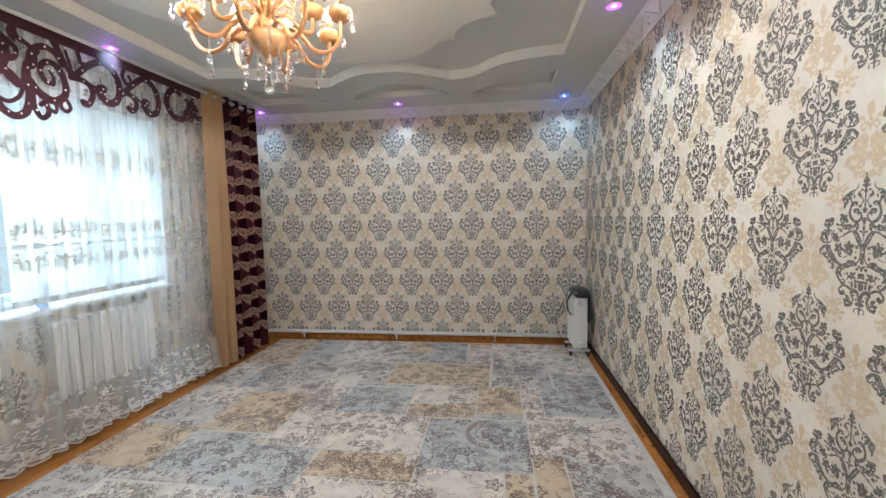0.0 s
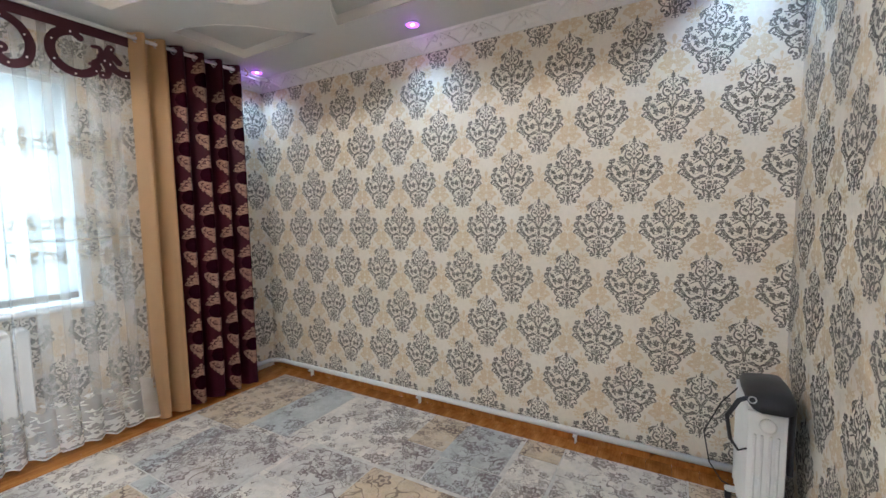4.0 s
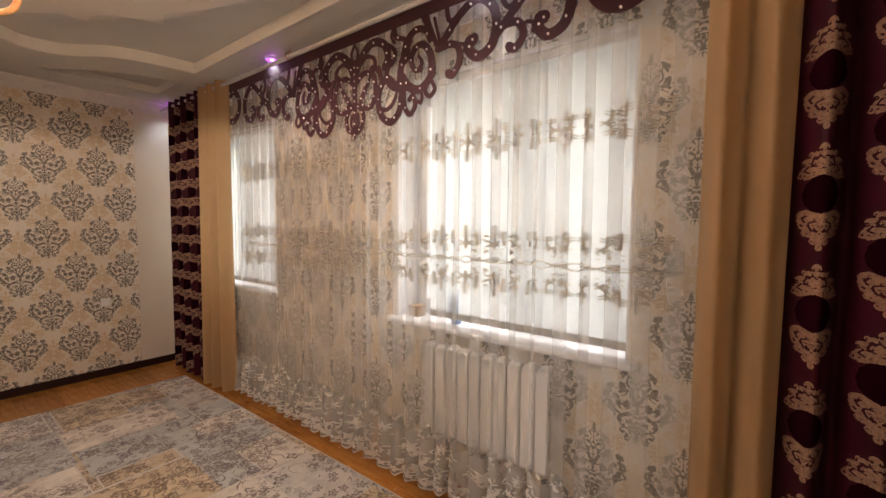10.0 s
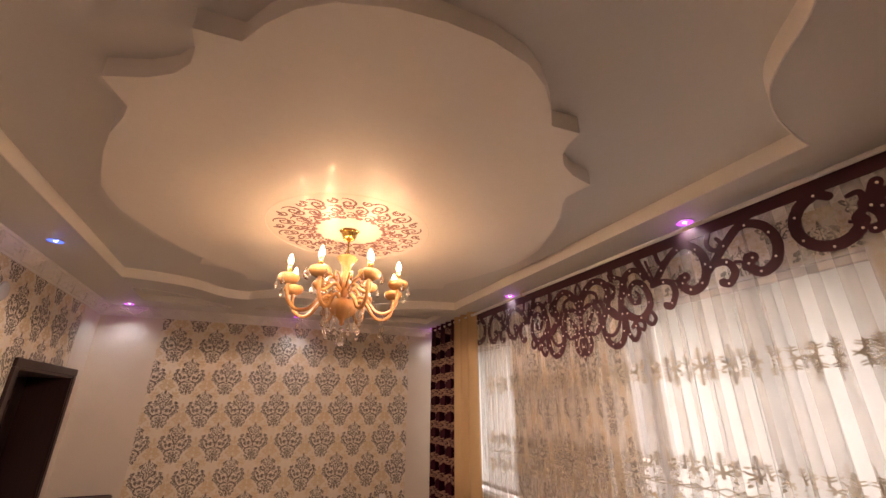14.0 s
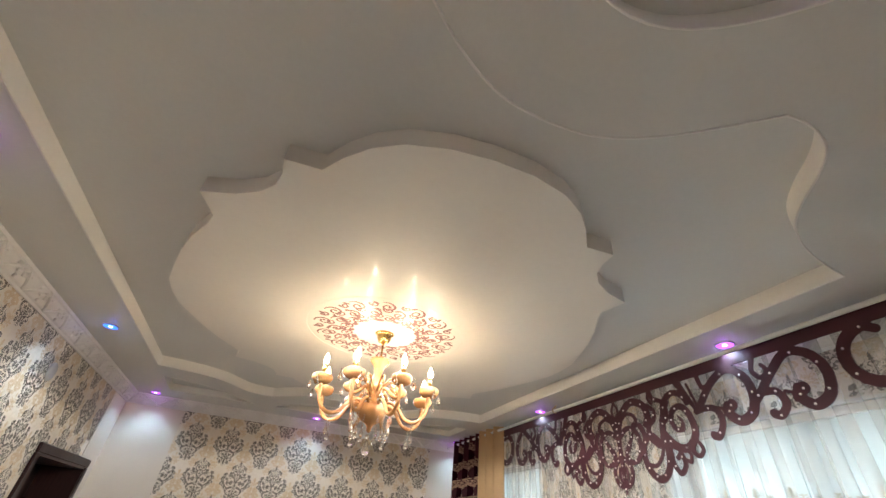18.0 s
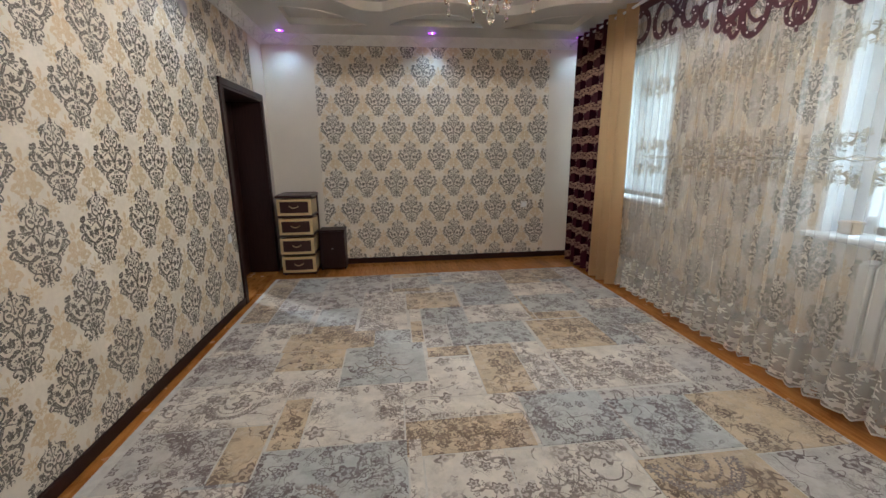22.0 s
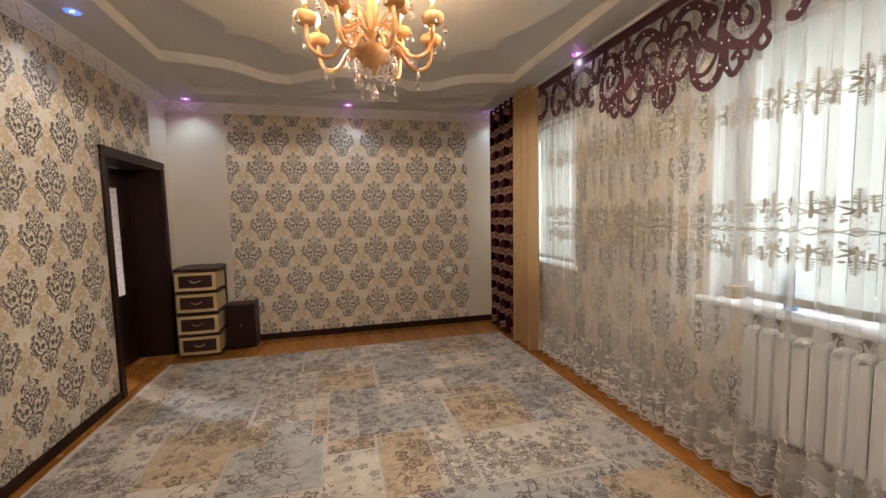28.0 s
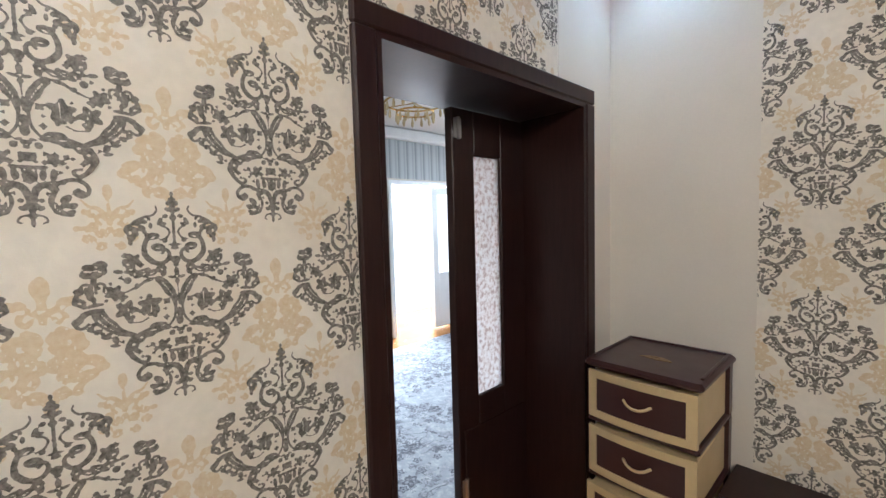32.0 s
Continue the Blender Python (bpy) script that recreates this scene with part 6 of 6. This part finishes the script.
# ---- furniture at the door end ----
def drawer_tower():
    """Brown and cream plastic tower of four drawers."""
    x0, x1, y0, y1 = 3.425, 3.825, -1.055, -0.635
    t = thing("drawer_tower", ((x0 + x1) / 2, (y0 + y1) / 2, 0), "brown and cream plastic tower of four drawers", "drawer unit")
    top = Shape().box(x0 - 0.012, x1 + 0.012, y0, y1 + 0.012, 0.925, 0.955, 0.01)
    put("top_board", top, M_BROWNPL, t)
    rim = Shape().box(x0, x0 + 0.014, y0 + 0.02, y1 - 0.04, 0.954, 0.962, 0.003).box(x1 - 0.014, x1, y0 + 0.02, y1 - 0.04, 0.954, 0.962, 0.003).box(x0 + 0.014, x1 - 0.014, y0 + 0.02, y0 + 0.034, 0.954, 0.962, 0.003)
    put("raised_rim", rim, M_BROWNPL, t)
    badge = Drawing(-0.06, 0.06, -0.03, 0.03, 0.003)
    badge.stroke([(-0.054, 0.006), (-0.02, -0.016), (0.02, -0.016), (0.054, 0.006)], 0.006, 0.005).scroll(-0.01, 0.0, 0.016, 0.004, 0, 400, 0.005, 0.004).blob(0.022, 0.004, 0.018, 0.010).blob(-0.03, 0.006, 0.014, 0.007)
    put("badge", badge.solid(lambda u, v, h: (x0 + 0.20 + u, -0.80 + v, h), 0.9545, 0.957), M_GILT, t, "worn gilt emblem")
    for i in range(4):
        z = 0.012 + i * 0.229
        f = Shape().box(x0, x1, y0, y1, z, z + 0.020, 0.006)
        for xx in (x0, x1 - 0.03):
            f.box(xx, xx + 0.03, y0, y0 + 0.04, z + 0.02, z + 0.229)
        f.box(x0 + 0.03, x1 - 0.03, y0, y0 + 0.006, z + 0.02, z + 0.229)
        put("frame_tier", f, M_BROWNPL, t)
        out = 0.018 if i == 1 else 0.0
        bow = lambda s: 0.02 * (1 - (2 * s - 1) ** 2)
        n = 12

        def front(xa, xb, za, zb, dep):
            sh = Shape()
            rings = []
            for j in range(n + 1):
                x = xa + (xb - xa) * j / n
                yb = y1 - 0.012 + out + bow((x - x0) / (x1 - x0))
                rings.append([(x, yb, za), (x, yb + dep, za), (x, yb + dep, zb), (x, yb, zb)])
            return sh.skin(rings, True)

        dr = put("drawer", Shape().box(x0 + 0.012, x1 - 0.012, y0 + 0.05, y1 - 0.012 + out, z + 0.024, z + 0.205, 0.006), M_CREAMPL, t)
        a, b, c, e = x0 + 0.006, x1 - 0.006, z + 0.025, z + 0.215
        fr = front(a, b, c, c + 0.030, 0.016)
        for o in (front(a, b, e - 0.030, e, 0.016), front(a, a + 0.034, c + 0.03, e - 0.03, 0.016), front(b - 0.034, b, c + 0.03, e - 0.03, 0.016)):
            fr.add(o.v, o.f)
        put("drawer_front", fr, M_CREAMPL, dr)
        put("drawer_panel", front(a + 0.034, b - 0.034, c + 0.03, e - 0.03, 0.010), M_BROWNPL, dr, "brown inset panel")
        xm, zm = (a + b) / 2, (c + e) / 2 + 0.012
        yb = y1 - 0.012 + out + bow(0.5) + 0.01
        put("handle", Shape().tube([(xm + 0.05 * s, yb - 0.003 + 0.022 * (1 - abs(s) ** 3), zm - 0.018 * (1 - s * s)) for s in arc(-1, 1, 12)], 0.0055, 8), M_CREAMPL, dr, "cream curved handle", smooth=True)
    for x in (x0 + 0.03, x1 - 0.03):
        for y in (y0 + 0.03, y1 - 0.03):
            put("foot", Shape().lathe([(0.016, 0.0), (0.018, 0.004), (0.018, 0.014), (0.001, 0.014)], (x, y, 0), 10), M_BROWNPL, t)


drawer_tower()


def cabinet():
    """Small dark brown cabinet standing open at the front edge."""
    x0, x1, y0, y1, h = 3.10, 3.40, -1.06, -0.80, 0.505
    c = thing("small_cabinet", ((x0 + x1) / 2, (y0 + y1) / 2, 0), "small dark brown wooden cabinet beside the drawer tower", "cabinet")
    s = Shape().box(x0, x0 + 0.016, y0, y1 - 0.02, 0.0, h - 0.016, 0.002).box(x1 - 0.016, x1, y0, y1 - 0.02, 0.0, h - 0.016, 0.002)
    s.box(x0 + 0.016, x1 - 0.016, y0, y0 + 0.008, 0.02, h - 0.016).box(x0 + 0.016, x1 - 0.016, y0 + 0.008, y1 - 0.02, 0.03, 0.046)
    put("body", s, M_DARK, c)
    put("top_board", Shape().box(x0 - 0.008, x1 + 0.008, y0, y1 + 0.004, h - 0.016, h, 0.003), M_DARK, c)
    dr = put("cabinet_door", Shape().box(x0 + 0.003, x1 - 0.003, y1 - 0.019, y1 - 0.002, 0.02, h - 0.02, 0.003), M_DARK, c)
    put("knob", Shape().ball((x0 + 0.15, y1 + 0.006, 0.27), 0.009, 8), M_SILVER, dr, smooth=True)


cabinet()


def heater():
    """White oil-filled radiator on castors with a dark control head."""
    x0, x1, y0, y1 = 3.715, 3.855, 4.50, 4.90
    h = thing("oil_heater", ((x0 + x1) / 2, (y0 + y1) / 2, 0), "white oil-filled electric heater on castors in the corner", "heater")
    n = 8
    for i in range(n):
        y = y0 + 0.02 + (y1 - y0 - 0.04) * i / (n - 1)
        s = Shape().box(x0, x1, y - 0.006, y + 0.006, 0.10, 0.63, 0.005)
        for z in (0.15, 0.58):
            s.tube([((x0 + x1) / 2, y - 0.025, z), ((x0 + x1) / 2, y + 0.025, z)], 0.026, 12)
        for dx in (-0.04, -0.015, 0.015, 0.04):
            s.box((x0 + x1) / 2 + dx - 0.006, (x0 + x1) / 2 + dx + 0.006, y - 0.011, y + 0.011, 0.2, 0.53, 0.004)
        put("fin", s, M_WHITE, h)
    put("end_boss", Shape().lathe([(0.03, 0), (0.03, 0.008), (0.022, 0.012), (0.001, 0.012)], (0, 0, 0), 16).moved(pose((x0 + x1) / 2, y0 - 0.002, 0.58, 90)), M_WHITE, h, smooth=True)
    put("end_boss", Shape().lathe([(0.03, 0), (0.03, 0.008), (0.022, 0.012), (0.001, 0.012)], (0, 0, 0), 16).moved(pose((x0 + x1) / 2, y0 - 0.002, 0.15, 90)), M_WHITE, h, smooth=True)
    for y in (y0 + 0.06, y1 - 0.06):
        foot = put("foot_bar", Shape().box(x0 - 0.035, x1 + 0.035, y - 0.02, y + 0.02, 0.055, 0.075, 0.006).box((x0 + x1) / 2 - 0.01, (x0 + x1) / 2 + 0.01, y - 0.01, y + 0.01, 0.07, 0.13), M_WHITE, h)
        for x in (x0 - 0.02, x1 + 0.02):
            put("castor", Shape().lathe([(0.001, -0.012), (0.024, -0.012), (0.028, -0.007), (0.028, 0.007), (0.024, 0.012), (0.001, 0.012)], (0, 0, 0), 16).moved(pose(x, y, 0.028, 0, 90)).tube([(x, y, 0.028), (x, y, 0.06)], 0.006, 6), M_RUBBER, foot, smooth=True)
    put("power_cable", Shape().tube([(x0 + 0.02, y1 - 0.05, 0.62), (x0 - 0.06, y1 - 0.03, 0.50), (x0 - 0.13, y1 - 0.01, 0.32), (x0 - 0.10, y1, 0.15), (x0 - 0.04, y1 + 0.02, 0.05), (x0 + 0.05, y1 + 0.03, 0.012)], 0.0035, 6), M_RUBBER, h, smooth=True)
    bag = thing("leather_bag", ((x0 + x1) / 2, 4.66, 0.632), "black leather bag with a strap lying on the heater", "bag")
    rings = []
    for y, w, t in ((4.49, 0.05, 0.03), (4.50, 0.075, 0.055), (4.56, 0.088, 0.075), (4.68, 0.09, 0.082), (4.80, 0.085, 0.075), (4.86, 0.075, 0.05), (4.87, 0.04, 0.02)):
        xm = (x0 + x1) / 2 + 0.015
        rings.append([(xm + w * math.cos(a) * (1.0 if abs(math.cos(a)) > 0.8 else 1.12), y + 0.01 * math.sin(3 * a), 0.632 + t * 0.5 * (1 + math.sin(a)) * (1 + 0.12 * math.cos(a))) for a in [2 * math.pi * i / 16 for i in range(16)]])
    put("body", Shape().skin(rings, True), M_BLACK, bag, smooth=True)
    put("flap", Shape().box(x1 + 0.006, x1 + 0.026, 4.52, 4.84, 0.36, 0.655, 0.008), M_BLACK, bag)
    put("strap", Shape().tube([(x0 + 0.0, 4.50, 0.69), (x0 - 0.035, 4.485, 0.675), (x0 - 0.075, 4.48, 0.60), (x0 - 0.06, 4.48, 0.50), (x0 - 0.03, 4.483, 0.455), (x0 + 0.0, 4.486, 0.47)], 0.010, 6, 0.4), M_BLACK, bag, smooth=True)
    put("buckle", Shape().tube([(x0 + 0.012 + 0.014 * math.cos(a), 4.488, 0.685 + 0.014 * math.sin(a)) for a in arc(0, 2 * math.pi, 12)], 0.003, 6), M_SILVER, bag, smooth=True)


heater()


def wall_socket(at, m, label):
    s = thing("wall_socket", at, label, "socket")
    o = Shape().box(-0.041, 0.041, -0.041, 0.041, 0.0, 0.008, 0.004)
    put("plate", o.moved(m), M_WHITE, s)
    put("insert", Shape().lathe([(0.001, 0.0082), (0.026, 0.0082), (0.028, 0.011), (0.024, 0.011), (0.022, 0.009), (0.001, 0.009)], (0, 0, 0), 20).moved(m), M_PVC, s)


wall_socket((0.735, BY, 0.735), pose(0.735, BY + 0.0045, 0.735, -90), "white plastic wall socket on the damask panel")
wall_socket((DX, 0.50, 0.69), pose(DX - 0.001, 0.50, 0.69, 0, -90), "white plastic wall socket near the doorway")
put("vent_cover", Shape().lathe([(0.001, 0.012), (0.05, 0.012), (0.062, 0.006), (0.064, 0.0), (0.001, 0.0)], (0, 0, 0), 24).moved(pose(DX - 0.001, 0.79, 2.46, 0, -90)), paint("grey_plastic", (0.5, 0.5, 0.49), 0.4), label="round grey plastic cover high on the papered wall", category="wall cover", smooth=True)

# ---- rug ----
RUG = (0.27, 3.86, -0.45, 4.90)
rug = thing("rug", ((RUG[0] + RUG[1]) / 2, (RUG[2] + RUG[3]) / 2, 0), "large patchwork rug in grey, blue, cream and tan", "rug")
put("ground", Shape().box(RUG[0], RUG[1], RUG[2], RUG[3], 0.0, 0.010, 0.004), M_SEAM, rug, "ivory rug ground showing as seams")
PATCHES = (
    "b 2.44 3.14 2.48 3.09", "c 2.37 2.44 2.48 3.09", "g 3.33 3.80 2.27 2.67", "t 3.14 3.33 2.27 2.67", "t 2.97 3.13 2.05 2.48", "c 3.13 3.82 1.83 2.27", "g 3.30 3.84 1.44 1.83",
    "t 2.65 3.32 1.13 1.44", "t 2.85 3.30 1.44 1.72", "c 2.85 3.13 1.72 2.05", "b 2.29 2.85 1.40 1.95", "c 2.45 2.97 1.95 2.48", "t 1.64 1.96 1.51 2.15", "c 1.96 2.29 1.67 2.15", "c 1.43 1.64 1.51 2.15",
    "t 1.80 2.45 2.34 2.61", "c 1.80 2.45 2.15 2.34", "b 1.30 1.79 2.19 2.62", "b 0.82 1.29 2.29 2.75", "t 0.30 0.82 2.30 2.80", "c 1.39 1.98 2.62 3.11", "t 0.81 1.39 2.76 3.40", "g 0.30 0.81 2.80 3.19",
    "c 0.30 0.81 3.19 3.50", "b 1.68 2.24 3.11 3.58", "c 1.39 1.68 3.11 3.80", "c 1.98 2.37 2.61 3.11", "c 0.66 1.42 1.65 2.18", "g 0.30 0.66 1.72 2.30", "t 0.85 1.40 1.12 1.65", "b 0.66 1.29 0.50 0.94",
    "t 1.92 2.86 3.67 4.18", "t 2.77 3.12 3.18 3.66", "c 2.24 2.77 3.30 3.66", "t 2.24 2.77 3.10 3.30", "b 3.28 3.82 3.20 3.70", "c 3.12 3.28 3.20 3.70", "c 3.14 3.82 2.68 3.20", "b 0.81 1.19 4.15 4.85",
    "t 0.30 0.81 4.05 4.85", "c 1.19 1.94 4.20 4.85", "g 0.75 1.37 3.50 4.12", "b 2.20 2.60 4.45 4.86", "g 1.40 1.92 3.84 4.18", "g 2.54 3.24 -0.40 0.17", "g 2.80 3.19 0.17 0.60", "g 2.12 2.53 -0.28 0.10",
    "t 1.88 2.39 0.28 0.72", "b 1.30 1.86 0.03 0.70", "t 0.87 1.27 -0.40 0.10", "c 0.66 1.30 0.10 0.50", "c 2.39 2.80 0.20 1.12", "g 2.88 3.40 3.70 4.20", "c 2.88 3.40 4.20 4.60", "b 0.30 0.86 0.94 1.30")
CELL = 0.05
cols, rows_n = int((RUG[1] - RUG[0]) / CELL), int((RUG[3] - RUG[2]) / CELL)
taken = np.zeros((rows_n, cols), bool)
laid = []
for text in PATCHES:
    tone, *nums = text.split()
    x0, x1, y0, y1 = (float(q) for q in nums)
    laid.append((tone, x0, x1, y0, y1))
    ia, ib, ja, jb = round((x0 - RUG[0]) / CELL), round((x1 - RUG[0]) / CELL), round((y0 - RUG[2]) / CELL), round((y1 - RUG[2]) / CELL)
    taken[max(ja, 0):jb, max(ia, 0):ib] = True
rng = random.Random(11)
for j in range(rows_n):
    for i in range(cols):
        if taken[j, i]:
            continue
        w = 1
        want = rng.choice((6, 8, 11, 13))
        while w < want and i + w < cols and not taken[j, i + w]:
            w += 1
        if i + w < cols and not taken[j, i + w] and i + w + 3 >= cols:
            w = cols - i
        h = 1
        tall = rng.choice((6, 8, 10, 12))
        while h < tall and j + h < rows_n and not taken[j + h, i:i + w].any():
            h += 1
        taken[j:j + h, i:i + w] = True
        laid.append((rng.choice("ccgbt"), RUG[0] + i * CELL, RUG[0] + (i + w) * CELL, RUG[2] + j * CELL, RUG[2] + (j + h) * CELL))
levels = []
for tone, x0, x1, y0, y1 in laid:
    level = 0
    while any(level == l and x0 < b and a < x1 and y0 < e and c < y1 for l, a, b, c, e in levels):
        level += 1
    levels.append((level, x0, x1, y0, y1))
    top = 0.0132 - 0.0004 * level
    x0, x1, y0, y1 = max(x0, RUG[0] + 0.008), min(x1, RUG[1] - 0.008), max(y0, RUG[2] + 0.008), min(y1, RUG[3] - 0.008)
    if x1 - x0 > 0.02 and y1 - y0 > 0.02:
        g = 0.0045
        put("rug_patch", Shape().box(x0 + g, x1 - g, y0 + g, y1 - g, 0.009, top, 0.001), RUG_TONES[tone], rug)


def horned_figure():
    """A bouquet between two long curled horns, printed on some patches."""
    d = Drawing(-0.22, 0.22, -0.16, 0.16, 0.004, True)
    d.stroke([(0.05, -0.02), (0.10, 0.03), (0.165, 0.025), (0.20, -0.03)], 0.006, 0.003)
    d.stroke([(0.06, 0.06), (0.11, 0.10), (0.165, 0.085)], 0.006, 0.003)
    for i in range(6):
        a = radians(-90 + 36 * i)
        d.leaf(0.062 * math.cos(a), 0.0 + 0.07 * math.sin(a), 0.020, 5, 0.3, i * 20)
    d.leaf(0, 0.02, 0.026, 6, 0.3).leaf(0, -0.09, 0.018, 5, 0.3).leaf(0.03, -0.115, 0.015, 5, 0.3)
    d.stroke([(0, -0.05), (0.02, 0.0), (0.045, 0.035)], 0.004, 0.003)
    for x, y, r in ((0.0, 0.02, 0.011), (0.062, 0.0, 0.009), (0.036, 0.056, 0.009), (0.036, -0.056, 0.009), (0.0, -0.07, 0.009)):
        d.blob(x, y, r, r, 0, True)
    return d.faces()


def rosette_figure():
    """Half a rosette: rows of beads and petals about a centre."""
    d = Drawing(-0.24, 0.24, 0.0, 0.25, 0.0045, True)
    for i in range(11):
        a = radians(90 * i / 10)
        d.blob(0.11 * math.cos(a), 0.11 * math.sin(a), 0.007, 0.007)
        d.leaf(0.19 * math.cos(a), 0.19 * math.sin(a) * 0.9, 0.024 if i % 2 else 0.018, 5, 0.32, 33 * i)
        d.scroll(0.155 * math.cos(a), 0.155 * math.sin(a), 0.013, 0.006, 40 * i, 300, 0.004, 0.003)
        if i % 2:
            d.leaf(0.06 * math.cos(a), 0.06 * math.sin(a), 0.014, 5, 0.3)
    return d.faces()


HORNS, ROSE = horned_figure(), rosette_figure()
for fig, x, y, turn, size in ((HORNS, 1.68, 2.83, 0, 1), (HORNS, 2.57, 1.70, 0, 1), (HORNS, 1.96, 3.36, 180, 1), (HORNS, 3.45, 3.02, 180, 1), (HORNS, 1.03, 1.95, 0, 1), (HORNS, 1.58, 0.35, 0, 1), (HORNS, 2.5, 3.2, 180, 0.8), (HORNS, 2.6, 0.75, 0, 0.9),
                              (HORNS, 1.1, 3.75, 90, 1), (HORNS, 3.4, 1.62, 0, 0.9), (ROSE, 3.42, 2.06, 0, 0.75), (ROSE, 2.88, 2.90, 90, 0.9), (ROSE, 1.15, 2.80, 0, 1.1), (HORNS, 0.55, 1.5, 90, 0.9)):
    c, sn = math.cos(radians(turn)) * size, math.sin(radians(turn)) * size
    put("rug_print", Shape().add([(x + a * c - b * sn, y + a * sn + b * c, 0.0140) for a, b in fig[0]], fig[1]), M_RUGPRINT, rug)

# ---- floor planks, the last pieces ----
plank = None
width = 0.135
n = int((DX - WX) / width) + 1
for i in range(n):
    if plank is None:
        plank = Shape().box(0, width - 0.0012, 0, AY - BY, -0.02, 0.0, 0.0008).mesh("plank")
        plank.materials.append(M_FLOOR)
    ob = new("plank", plank)
    ob.location = (WX + i * width, BY, 0)
    ob.parent = floor
